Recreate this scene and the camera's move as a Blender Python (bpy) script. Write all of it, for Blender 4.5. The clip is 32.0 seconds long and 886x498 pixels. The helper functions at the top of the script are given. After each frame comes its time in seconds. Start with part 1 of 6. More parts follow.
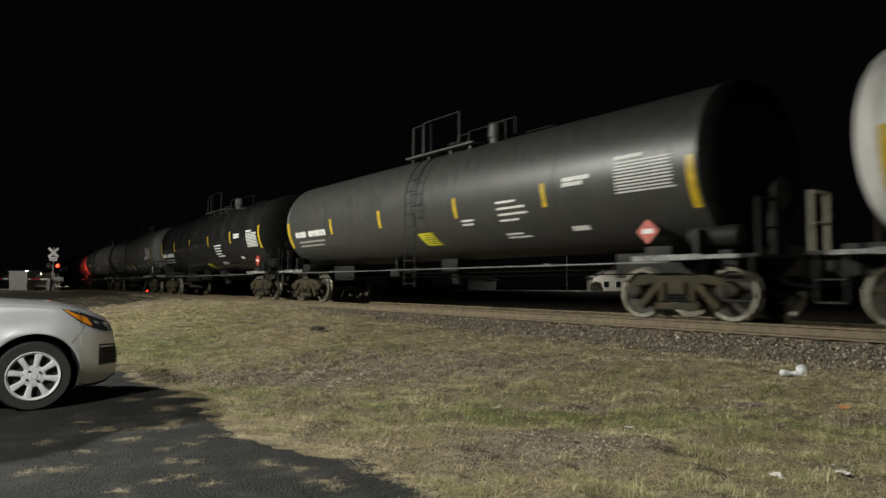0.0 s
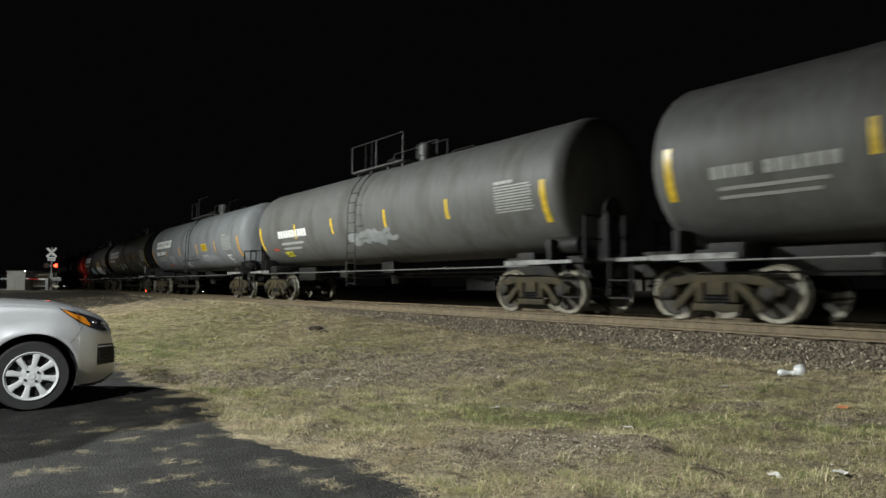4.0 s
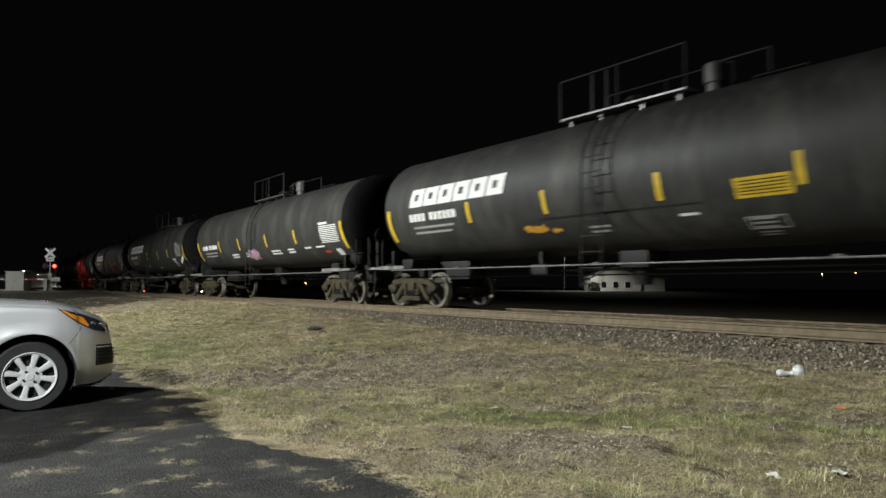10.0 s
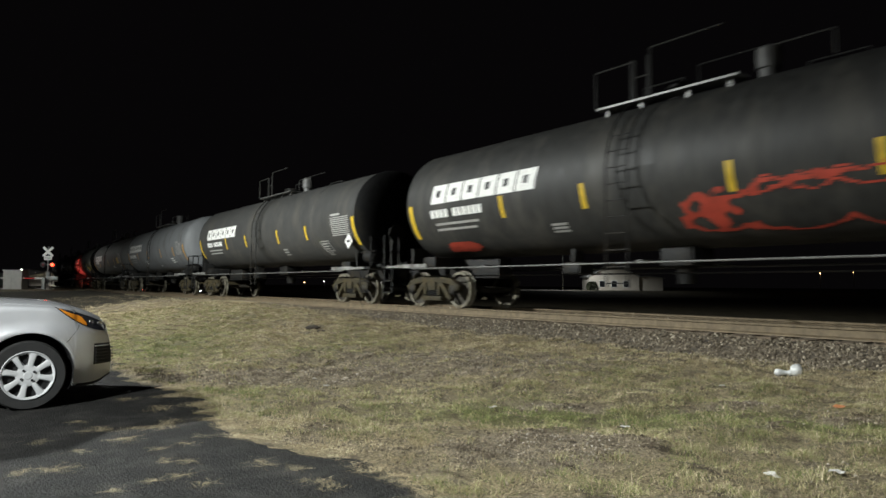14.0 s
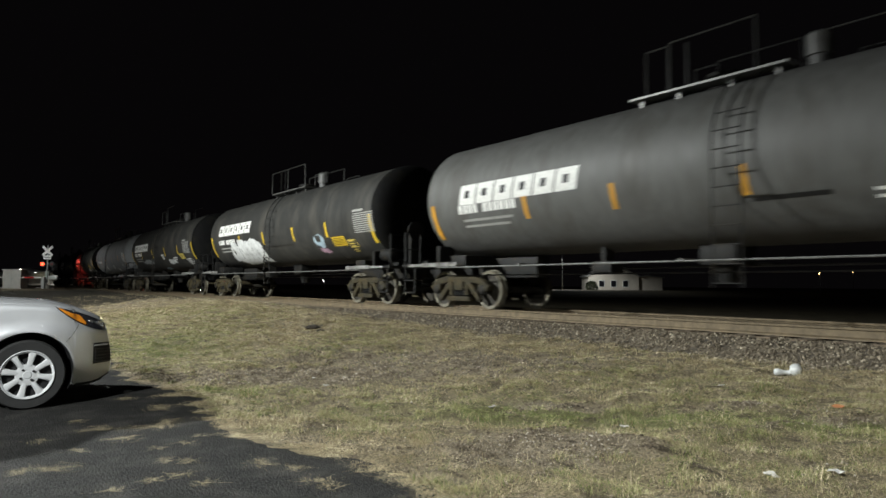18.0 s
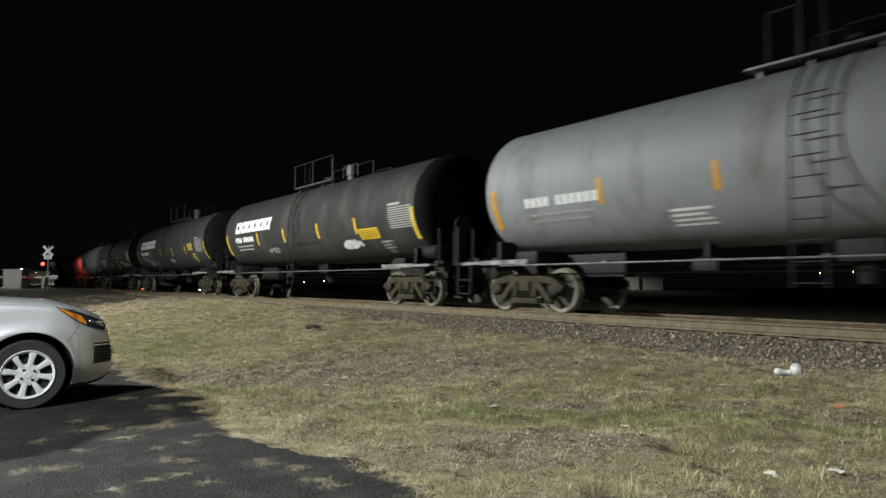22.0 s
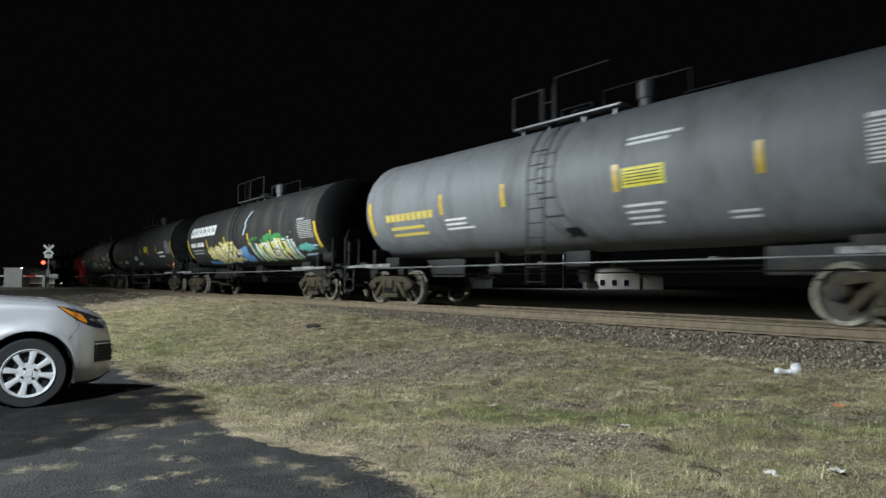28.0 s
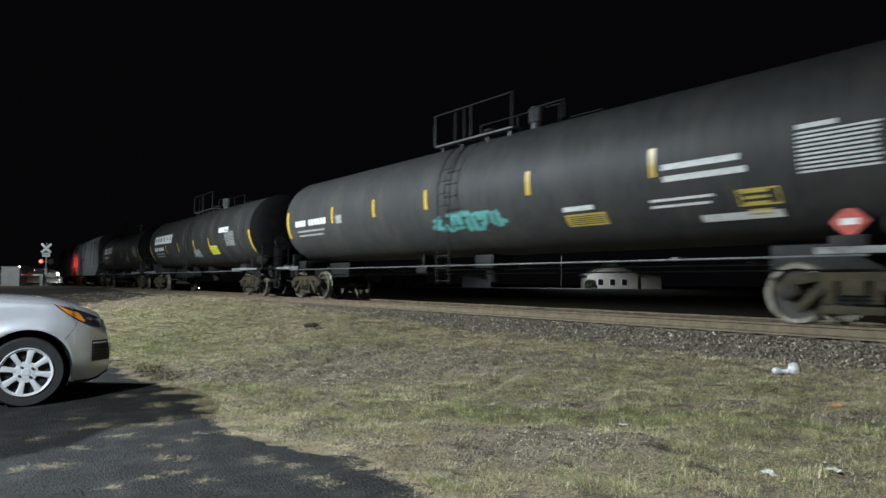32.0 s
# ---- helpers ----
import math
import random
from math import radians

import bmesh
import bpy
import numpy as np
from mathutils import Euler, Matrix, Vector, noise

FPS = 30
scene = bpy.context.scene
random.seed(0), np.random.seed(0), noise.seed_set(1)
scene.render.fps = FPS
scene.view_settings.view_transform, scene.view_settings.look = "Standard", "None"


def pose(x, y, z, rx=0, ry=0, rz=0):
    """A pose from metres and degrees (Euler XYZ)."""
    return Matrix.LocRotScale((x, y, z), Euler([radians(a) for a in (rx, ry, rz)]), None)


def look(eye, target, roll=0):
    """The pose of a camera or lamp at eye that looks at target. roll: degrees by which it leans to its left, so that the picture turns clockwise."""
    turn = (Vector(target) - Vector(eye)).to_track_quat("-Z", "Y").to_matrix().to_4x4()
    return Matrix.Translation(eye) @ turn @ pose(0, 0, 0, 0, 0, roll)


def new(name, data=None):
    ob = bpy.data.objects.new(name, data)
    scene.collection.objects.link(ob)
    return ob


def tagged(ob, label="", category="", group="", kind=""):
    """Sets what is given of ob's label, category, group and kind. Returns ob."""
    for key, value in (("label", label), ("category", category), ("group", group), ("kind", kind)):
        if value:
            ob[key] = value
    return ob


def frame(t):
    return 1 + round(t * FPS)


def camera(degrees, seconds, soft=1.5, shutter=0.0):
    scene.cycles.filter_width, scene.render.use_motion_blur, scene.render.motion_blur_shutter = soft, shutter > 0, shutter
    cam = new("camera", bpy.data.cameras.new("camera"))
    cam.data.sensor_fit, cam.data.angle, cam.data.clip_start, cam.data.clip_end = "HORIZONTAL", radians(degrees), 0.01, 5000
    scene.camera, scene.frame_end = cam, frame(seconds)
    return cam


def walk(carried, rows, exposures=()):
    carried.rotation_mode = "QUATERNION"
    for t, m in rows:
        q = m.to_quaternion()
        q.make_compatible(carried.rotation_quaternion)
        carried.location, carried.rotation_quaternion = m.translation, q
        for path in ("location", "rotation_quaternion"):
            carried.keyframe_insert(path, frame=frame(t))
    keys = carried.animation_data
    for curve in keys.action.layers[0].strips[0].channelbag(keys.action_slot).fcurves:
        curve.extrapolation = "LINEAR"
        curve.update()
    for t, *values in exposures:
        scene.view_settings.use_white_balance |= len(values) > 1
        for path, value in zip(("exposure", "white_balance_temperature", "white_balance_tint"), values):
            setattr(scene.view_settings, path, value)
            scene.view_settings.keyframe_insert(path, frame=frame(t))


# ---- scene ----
# The track runs along x; z = 0 is the top of the rails; the camera stands on the near side and the train passes towards +x.
EYE = Vector((0.0, 0.0, 0.556))
cam = camera(67.2, 32.0, 1.5, 0.3)


def aim(turn, up, lean):
    a, b = radians(turn), radians(up)
    way = Vector((-math.sin(a) * math.cos(b), math.cos(a) * math.cos(b), math.sin(b)))
    return look(EYE, EYE + 10 * way, lean)


CAMERA_ROWS = [(0, 53.554, 3.202, 0.356), (1, 53.529, 3.220, 0.359), (2, 53.495, 3.209, 0.351), (3, 53.448, 3.188, 0.370),
               (4.5, 53.430, 3.200, 0.326), (6, 53.426, 3.203, 0.265), (7.5, 53.412, 3.214, 0.303), (9, 53.372, 3.224, 0.336),
               (10.5, 53.331, 3.221, 0.352), (12, 53.276, 3.175, 0.376), (13.5, 53.218, 3.160, 0.386), (15.5, 53.194, 3.138, 0.431),
               (17.5, 53.172, 3.115, 0.433), (19, 53.173, 3.131, 0.441), (20.5, 53.192, 3.122, 0.437), (22, 53.205, 3.099, 0.420),
               (23.5, 53.231, 3.081, 0.409), (25, 53.250, 3.058, 0.433), (26.5, 53.251, 3.047, 0.444), (28, 53.239, 3.026, 0.476),
               (29.5, 53.199, 3.002, 0.471), (31, 53.163, 3.000, 0.483), (32, 53.091, 2.968, 0.555)]
walk(cam, [(t, aim(a, b, c)) for t, a, b, c in CAMERA_ROWS], [(0, 0.27, 6600, 10), (1, 0.47, 6500, 10), (2, 0.42, 6400, 10), (3, 0.55, 6300, 10), (4, 0.62, 6200, 10), (20, 0.65, 6200, 10), (25, 0.65, 5900, 10), (32, 0.65, 5550, 10)])

# ---- night sky and street lamps ----
world = bpy.data.worlds.new("night")
scene.world = world
world.use_nodes = True
world.node_tree.nodes["Background"].inputs[0].default_value = (0.55, 0.46, 0.5, 1)
world.node_tree.nodes["Background"].inputs[1].default_value = 0.0022

LAMPS = [(-22.0, -10.0, 10.5, 25500.0), (-50.0, -14.0, 8.0, 1100.0), (-69.0, 0.5, 7.0, 1000.0), (-1.0, -5.6, 5.2, 4100.0)]
LAMP_COLOUR = (0.985, 1.0, 0.93)


def lamp(x, y, z, watts):
    d = bpy.data.lights.new("street_light", "SPOT")
    d.energy, d.color, d.shadow_soft_size, d.spot_size, d.spot_blend = watts, LAMP_COLOUR, 0.18, radians(164), 0.3
    ob = new("street_light", d)
    ob.matrix_world = pose(x, y, z)
    return ob


for row in LAMPS:
    lamp(*row)

# ---- materials ----


def material(name, colour, rough=0.7, metal=0.0, var=0.25, scale=6.0, bump=0.0, bump_scale=60.0, second=None, second_scale=1.2,
             amount=0.5, spec=0.5, coat=0.0, stretch=(1, 1, 1), glow=0.0):
    m = bpy.data.materials.new(name)
    m.use_nodes = True
    n, l = m.node_tree.nodes, m.node_tree.links
    b = n["Principled BSDF"]
    b.inputs["Roughness"].default_value, b.inputs["Metallic"].default_value = rough, metal
    b.inputs["Specular IOR Level"].default_value = spec
    b.inputs["Coat Weight"].default_value = coat
    co = n.new("ShaderNodeTexCoord")
    mp = n.new("ShaderNodeMapping")
    mp.inputs["Scale"].default_value = stretch
    l.new(co.outputs["Object"], mp.inputs["Vector"])
    t = n.new("ShaderNodeTexNoise")
    t.inputs["Scale"].default_value, t.inputs["Detail"].default_value = scale, 8.0
    l.new(mp.outputs[0], t.inputs["Vector"])
    r = n.new("ShaderNodeValToRGB")
    lo = [c * (1 - var) for c in colour]
    hi = [min(1.0, c * (1 + var)) for c in colour]
    r.color_ramp.elements[0].position, r.color_ramp.elements[1].position = 0.3, 0.7
    r.color_ramp.elements[0].color, r.color_ramp.elements[1].color = (*lo, 1), (*hi, 1)
    l.new(t.outputs[0], r.inputs[0])
    last = r.outputs[0]
    if second:
        t2 = n.new("ShaderNodeTexNoise")
        t2.inputs["Scale"].default_value, t2.inputs["Detail"].default_value, t2.inputs["Roughness"].default_value = second_scale, 9.0, 0.65
        l.new(mp.outputs[0], t2.inputs["Vector"])
        r2 = n.new("ShaderNodeValToRGB")
        r2.color_ramp.elements[0].position, r2.color_ramp.elements[1].position = 0.62 - 0.3 * amount, 0.78 - 0.3 * amount
        l.new(t2.outputs[0], r2.inputs[0])
        mx = n.new("ShaderNodeMix")
        mx.data_type = "RGBA"
        l.new(r2.outputs[0], mx.inputs[0])
        l.new(last, mx.inputs[6])
        mx.inputs[7].default_value = (*second, 1)
        last = mx.outputs[2]
    l.new(last, b.inputs["Base Color"])
    rr = n.new("ShaderNodeMapRange")
    rr.inputs["To Min"].default_value, rr.inputs["To Max"].default_value = max(0.02, rough - 0.12), min(1, rough + 0.12)
    l.new(t.outputs[0], rr.inputs["Value"])
    l.new(rr.outputs[0], b.inputs["Roughness"])
    if bump:
        t3 = n.new("ShaderNodeTexNoise")
        t3.inputs["Scale"].default_value, t3.inputs["Detail"].default_value = bump_scale, 6.0
        l.new(mp.outputs[0], t3.inputs["Vector"])
        bp = n.new("ShaderNodeBump")
        bp.inputs["Strength"].default_value, bp.inputs["Distance"].default_value = bump, 0.02
        l.new(t3.outputs[0], bp.inputs["Height"])
        l.new(bp.outputs[0], b.inputs["Normal"])
    if glow:
        b.inputs["Emission Color"].default_value, b.inputs["Emission Strength"].default_value = (*colour, 1), glow
    return m


M = {}
STREAK = (1.2, 1.0, 0.25)
M["black"] = material("tank_black_gloss", (0.017, 0.017, 0.0175), 0.17, var=0.3, second=(0.036, 0.034, 0.029), amount=0.3, spec=0.6, stretch=STREAK)
M["gloss"] = material("tank_charcoal_gloss", (0.044, 0.044, 0.041), 0.45, var=0.2, second=(0.05, 0.047, 0.04), amount=0.35, spec=0.6, stretch=STREAK)
M["charcoal"] = material("tank_charcoal", (0.046, 0.046, 0.044), 0.6, spec=0.3, var=0.22, second=(0.065, 0.062, 0.055), amount=0.4, stretch=STREAK)
M["dark"] = material("tank_dark_worn", (0.0315, 0.0315, 0.0295), 0.58, spec=0.3, var=0.25, second=(0.058, 0.055, 0.048), amount=0.4, stretch=STREAK)
M["olive"] = material("tank_dark_dusty", (0.043, 0.043, 0.034), 0.5, var=0.25, second=(0.075, 0.07, 0.05), amount=0.5, stretch=STREAK)
M["midgrey"] = material("tank_mid_grey", (0.105, 0.105, 0.1), 0.6, var=0.16, second=(0.075, 0.072, 0.065), amount=0.4, stretch=STREAK)
M["grey"] = material("tank_pale_grey", (0.175, 0.183, 0.188), 0.62, var=0.1, second=(0.115, 0.115, 0.11), amount=0.35, stretch=STREAK)
M["pale"] = material("tank_light_grey", (0.25, 0.258, 0.262), 0.62, var=0.08, second=(0.165, 0.16, 0.15), amount=0.3, stretch=STREAK)
M["white"] = material("tank_white", (0.7, 0.69, 0.66), 0.45, var=0.08, second=(0.5, 0.47, 0.42), amount=0.25, stretch=STREAK)
# near-black stands in for the shade on tank ends turned from the lamps
M["headshade"] = material("tank_end_shaded", (0.005, 0.005, 0.005), 0.8, var=0.35, second=(0.010, 0.0095, 0.007), amount=0.3, spec=0.08)
M["steel"] = material("painted_steel_dark", (0.012, 0.012, 0.0115), 0.6, var=0.4, scale=9, second=(0.026, 0.021, 0.014), second_scale=4, amount=0.4, bump=0.2, spec=0.2)
M["truck"] = material("truck_cast_steel", (0.033, 0.028, 0.016), 0.78, var=0.4, scale=7, second=(0.05, 0.038, 0.016), second_scale=5, amount=0.55, spec=0.25, bump=0.5, bump_scale=40)
M["wheel"] = material("wheel_dusty_steel", (0.032, 0.028, 0.02), 0.7, 0.2, var=0.5, scale=5, second=(0.03, 0.024, 0.016), second_scale=3, amount=0.5, bump=0.3)
M["tread"] = material("wheel_rim_worn", (0.18, 0.168, 0.13), 0.5, 0.4, var=0.45, scale=5, second=(0.1, 0.085, 0.055), second_scale=4, amount=0.5)
M["grab"] = material("black_flat_bar_paint", (0.008, 0.008, 0.008), 0.75, var=0.3, scale=8, second=(0.014, 0.013, 0.01), second_scale=4, amount=0.3, spec=0.15)
M["tanbar"] = material("dusty_tan_bar_paint", (0.16, 0.145, 0.095), 0.6, var=0.3, scale=8, second=(0.09, 0.078, 0.05), second_scale=4, amount=0.4)
M["rod"] = material("worn_metal_rod", (0.13, 0.13, 0.124), 0.4, 0.3, var=0.25, scale=7)
M["hand"] = material("dull_handrail_paint", (0.05, 0.05, 0.047), 0.5, 0.2, var=0.3, scale=7)
M["edge"] = material("worn_edge_paint", (0.2, 0.2, 0.19), 0.55, var=0.4, scale=6, second=(0.05, 0.046, 0.04), second_scale=4, amount=0.5)
M["yellow"] = material("reflective_yellow", (0.62, 0.42, 0.02), 0.4, var=0.25, scale=9, spec=0.7)
M["amber"] = material("reflective_amber", (0.6, 0.3, 0.03), 0.4, var=0.25, scale=9, spec=0.7)
M["lemon"] = material("placard_yellow", (0.75, 0.68, 0.05), 0.5, var=0.2, scale=8)
M["mark"] = material("white_marking", (0.75, 0.75, 0.72), 0.5, var=0.2, scale=14)
M["stencil"] = material("small_white_marking", (0.32, 0.32, 0.3), 0.55, var=0.25, scale=14)
M["markyel"] = material("yellow_marking", (0.6, 0.47, 0.1), 0.5, var=0.2, scale=14)
M["red"] = material("red_marking", (0.45, 0.06, 0.03), 0.5, var=0.3, scale=10)
M["ink"] = material("black_marking", (0.01, 0.01, 0.01), 0.5)
for key, c in (("g_white", (0.62, 0.63, 0.62)), ("g_blue", (0.4, 0.52, 0.6)), ("g_red", (0.42, 0.055, 0.03)), ("g_pink", (0.42, 0.26, 0.34)),
               ("g_teal", (0.12, 0.36, 0.32)), ("g_yellow", (0.66, 0.58, 0.2)), ("g_green", (0.06, 0.22, 0.06)), ("g_sky", (0.12, 0.27, 0.5)),
               ("g_grey", (0.24, 0.25, 0.25)), ("g_line", (0.015, 0.015, 0.02))):
    M[key] = material("spray_" + key[2:], c, 0.6, var=0.25, scale=5, second=tuple(x * 0.6 for x in c), second_scale=2.5, amount=0.3)

# ---- building blocks ----


def box(bm, x, y, z, sx, sy, sz, bevel=0.0, m=None):
    r = bmesh.ops.create_cube(bm, size=1.0, matrix=(m or Matrix()) @ Matrix.Translation((x, y, z)) @ Matrix.Diagonal((sx, sy, sz, 1)))
    if bevel:
        es = list({e for v in r["verts"] for e in v.link_edges})
        bmesh.ops.bevel(bm, geom=es, offset=bevel, segments=2, affect="EDGES", profile=0.6)


def rod(bm, a, b, r, seg=8, r2=None):
    a, b = Vector(a), Vector(b)
    d = b - a
    q = d.to_track_quat("Z", "Y").to_matrix().to_4x4()
    bmesh.ops.create_cone(bm, cap_ends=True, segments=seg, radius1=r, radius2=r if r2 is None else r2, depth=d.length,
                          matrix=Matrix.Translation((a + b) / 2) @ q)


def pipe(bm, pts, r, seg=8):
    for a, b in zip(pts, pts[1:]):
        rod(bm, a, b, r, seg)


def lathe(bm, prof, seg=48, axis="x", at=(0, 0, 0), cap=False):
    """prof: (along, radius) pairs turned about an axis through at."""
    rings = []
    at = Vector(at)
    for u, r in prof:
        ring = []
        for i in range(seg):
            a = 2 * math.pi * i / seg
            c, s = r * math.cos(a), r * math.sin(a)
            p = (u, c, s) if axis == "x" else (c, u, s) if axis == "y" else (c, s, u)
            ring.append(bm.verts.new(at + Vector(p)))
        rings.append(ring)
    for p, q in zip(rings, rings[1:]):
        for i in range(seg):
            j = (i + 1) % seg
            bm.faces.new((p[i], p[j], q[j], q[i]))
    if cap:
        bm.faces.new(rings[0])
        bm.faces.new(rings[-1])
    bmesh.ops.recalc_face_normals(bm, faces=bm.faces)


def mesh_of(name, bm, mat, smooth=None):
    me = bpy.data.meshes.new(name)
    bm.to_mesh(me)
    bm.free()
    if mat:
        me.materials.append(mat)
    if smooth:
        me.polygons.foreach_set("use_smooth", [True] * len(me.polygons))
        me.set_sharp_from_angle(angle=radians(smooth))
    return me


def part(name, bm, mat, parent, label="", smooth=None, m=None):
    me = bm if isinstance(bm, bpy.types.Mesh) else mesh_of(name, bm, mat, smooth)
    ob = new(name, me)
    ob.parent = parent
    if m is not None:
        ob.matrix_basis = m
    return tagged(ob, label)


def empty(name, m=None):
    ob = new(name)
    ob.empty_display_size = 0.3
    if m is not None:
        ob.matrix_basis = m
    return ob


# ---- the line of the track ----
DC = 11.2                                  # from the eye to the middle of the track
STEP = 0.5
LINE = {}


def bend(s):
    """Turn of the track per metre at s, going back from s = -26."""
    if s > -26:
        return 0.0
    if s > -57:
        return 1 / 700
    if s > -106:
        return 0.0
    return 1 / 260 if s > -300 else 0.0


def lay_line():
    x, y, h, s = -26.0, 0.0, 0.0, -26.0
    LINE[-52] = (x, y, 0.0)
    k = -52
    while s > -620:
        h += bend(s - STEP / 2) * STEP
        x -= math.cos(h) * STEP
        y += math.sin(h) * STEP
        s -= STEP
        k -= 1
        LINE[k] = (x, y, h)


lay_line()


def on_line(s):
    """Place of the track's middle at s and its heading (degrees)."""
    if s >= -26:
        return s, DC, 0.0
    f = s / STEP
    k = math.floor(f)
    a, b = LINE[k], LINE[k + 1]
    w = f - k
    return a[0] * (1 - w) + b[0] * w, DC + a[1] * (1 - w) + b[1] * w, -math.degrees(a[2] * (1 - w) + b[2] * w)


def sweep(s_list, prof):
    """Verts and faces of a profile of (across, up) carried along the track."""
    vs, fs = [], []
    n = len(prof)
    for s in s_list:
        x, y, h = on_line(s)
        h = radians(h)
        for a, u in prof:
            vs.append((x - a * math.sin(h), y + a * math.cos(h), u))
    for i in range(len(s_list) - 1):
        for j in range(n - 1):
            p = i * n + j
            fs.append((p, p + 1, p + n + 1, p + n))
    return vs, fs


def raw(name, vs, fs, mat, smooth=False):
    me = bpy.data.meshes.new(name)
    me.from_pydata(vs, [], fs)
    if mat:
        me.materials.append(mat)
    if smooth:
        me.polygons.foreach_set("use_smooth", [True] * len(me.polygons))
    me.update()
    return me

# ---- ground, track and car park ----
def ground_material():
    m = bpy.data.materials.new("dry_lawn_and_soil")
    m.use_nodes = True
    n, l = m.node_tree.nodes, m.node_tree.links
    b = n["Principled BSDF"]
    b.inputs["Roughness"].default_value = 0.95
    b.inputs["Specular IOR Level"].default_value = 0.2
    co = n.new("ShaderNodeTexCoord")

    def grain(scale, detail=8.0, rough=0.6, off=0.0):
        mp = n.new("ShaderNodeMapping")
        mp.inputs["Location"].default_value = (off, off * 0.7, 0)
        l.new(co.outputs["Object"], mp.inputs[0])
        t = n.new("ShaderNodeTexNoise")
        t.inputs["Scale"].default_value, t.inputs["Detail"].default_value, t.inputs["Roughness"].default_value = scale, detail, rough
        l.new(mp.outputs[0], t.inputs["Vector"])
        return t.outputs[0]

    def ramp(sock, lo, hi):
        r = n.new("ShaderNodeMapRange")
        r.inputs["From Min"].default_value, r.inputs["From Max"].default_value = lo, hi
        l.new(sock, r.inputs[0])
        return r.outputs[0]

    def mix(f, a, c):
        x = n.new("ShaderNodeMix")
        x.data_type = "RGBA"
        l.new(f, x.inputs[0])
        for i, v in ((6, a), (7, c)):
            if isinstance(v, tuple):
                x.inputs[i].default_value = (*v, 1)
            else:
                l.new(v, x.inputs[i])
        return x.outputs[2]

    base = mix(ramp(grain(55, 6), 0.35, 0.65), (0.065, 0.052, 0.032), (0.29, 0.24, 0.148))

    def spread(name, scale, off):
        at = n.new("ShaderNodeAttribute")
        at.attribute_name = name
        sm = n.new("ShaderNodeMath")
        sm.operation = "ADD"
        l.new(at.outputs["Fac"], sm.inputs[0])
        l.new(ramp(grain(scale, 8, 0.7, off), 0.2, 0.9), sm.inputs[1])
        return sm.outputs[0]

    base = mix(ramp(spread("green", 3.4, 3.1), 0.55, 1.2), base, mix(ramp(grain(70, 5), 0.35, 0.65), (0.05, 0.054, 0.02), (0.18, 0.175, 0.075)))
    base = mix(ramp(grain(4.5, 6, 0.75, 9.0), 0.52, 0.62), base, mix(ramp(grain(45, 8, 0.75), 0.4, 0.62), (0.035, 0.028, 0.02), (0.15, 0.125, 0.09)))
    soil = mix(ramp(grain(48, 10, 0.85), 0.36, 0.64), (0.06, 0.047, 0.031), (0.33, 0.275, 0.19))
    soil = mix(ramp(grain(150, 3, 0.6, 2.0), 0.6, 0.68), soil, (0.4, 0.37, 0.3))
    soil = mix(ramp(grain(7, 6, 0.7, 4.0), 0.5, 0.66), soil, mix(ramp(grain(60, 6, 0.7, 8.0), 0.35, 0.65), (0.04, 0.033, 0.022), (0.14, 0.115, 0.08)))
    base = mix(ramp(spread("worn", 2.6, 5.0), 0.6, 1.0), base, soil)
    # darker ground colour towards the far end
    base = mix(ramp(spread("far_dark", 1.5, 6.0), 0.5, 1.1), base, mix(ramp(grain(30, 8, 0.7, 1.0), 0.35, 0.7), (0.02, 0.017, 0.013), (0.07, 0.06, 0.042)))
    mp = n.new("ShaderNodeMapping")
    mp.inputs["Scale"].default_value = (1.0, 2.2, 1.0)
    l.new(co.outputs["Object"], mp.inputs[0])
    t = n.new("ShaderNodeTexNoise")
    t.inputs["Scale"].default_value, t.inputs["Detail"].default_value, t.inputs["Roughness"].default_value = 2.4, 9.0, 0.7
    l.new(mp.outputs[0], t.inputs["Vector"])
    base = mix(ramp(t.outputs[0], 0.565, 0.65), base, (0.05, 0.04, 0.026))
    l.new(base, b.inputs["Base Color"])
    bp = n.new("ShaderNodeBump")
    bp.inputs["Strength"].default_value, bp.inputs["Distance"].default_value = 0.8, 0.03
    l.new(grain(38, 10, 0.75), bp.inputs["Height"])
    l.new(bp.outputs[0], b.inputs["Normal"])
    return m


def smooth(a, b, x):
    t = min(1.0, max(0.0, (x - a) / (b - a)))
    return t * t * (3 - 2 * t)


def ease(a, b, x):
    t = np.clip((x - a) / (b - a), 0.0, 1.0)
    return t * t * (3 - 2 * t)


SWIRL = np.random.default_rng(77).uniform(0, 2 * math.pi, (256, 256))


def field(x, y, f, seed=0, fy=None):
    """Smooth noise of about -1 to 1 over the plan, f waves a metre."""
    x, y = np.asarray(x, float) * f + seed * 17.31, np.asarray(y, float) * (fy or f) + seed * 9.77
    i, j = np.floor(x).astype(int), np.floor(y).astype(int)
    u, v = x - i, y - j

    def corner(p, q):
        a = SWIRL[(i + p) & 255, (j + q) & 255]
        return np.cos(a) * (u - p) + np.sin(a) * (v - q)

    su, sv = u * u * (3 - 2 * u), v * v * (3 - 2 * v)
    low, high = corner(0, 0) * (1 - su) + corner(1, 0) * su, corner(0, 1) * (1 - su) + corner(1, 1) * su
    return 1.5 * (low * (1 - sv) + high * sv)


def oval(x, y, cx, cy, ra, rb, turn, amount):
    """A soft oval patch on the plan."""
    c, s = math.cos(radians(turn)), math.sin(radians(turn))
    p, q = (x - cx) * c + (y - cy) * s, -(x - cx) * s + (y - cy) * c
    return amount * np.exp(-(p / ra) ** 2 - (q / rb) ** 2)


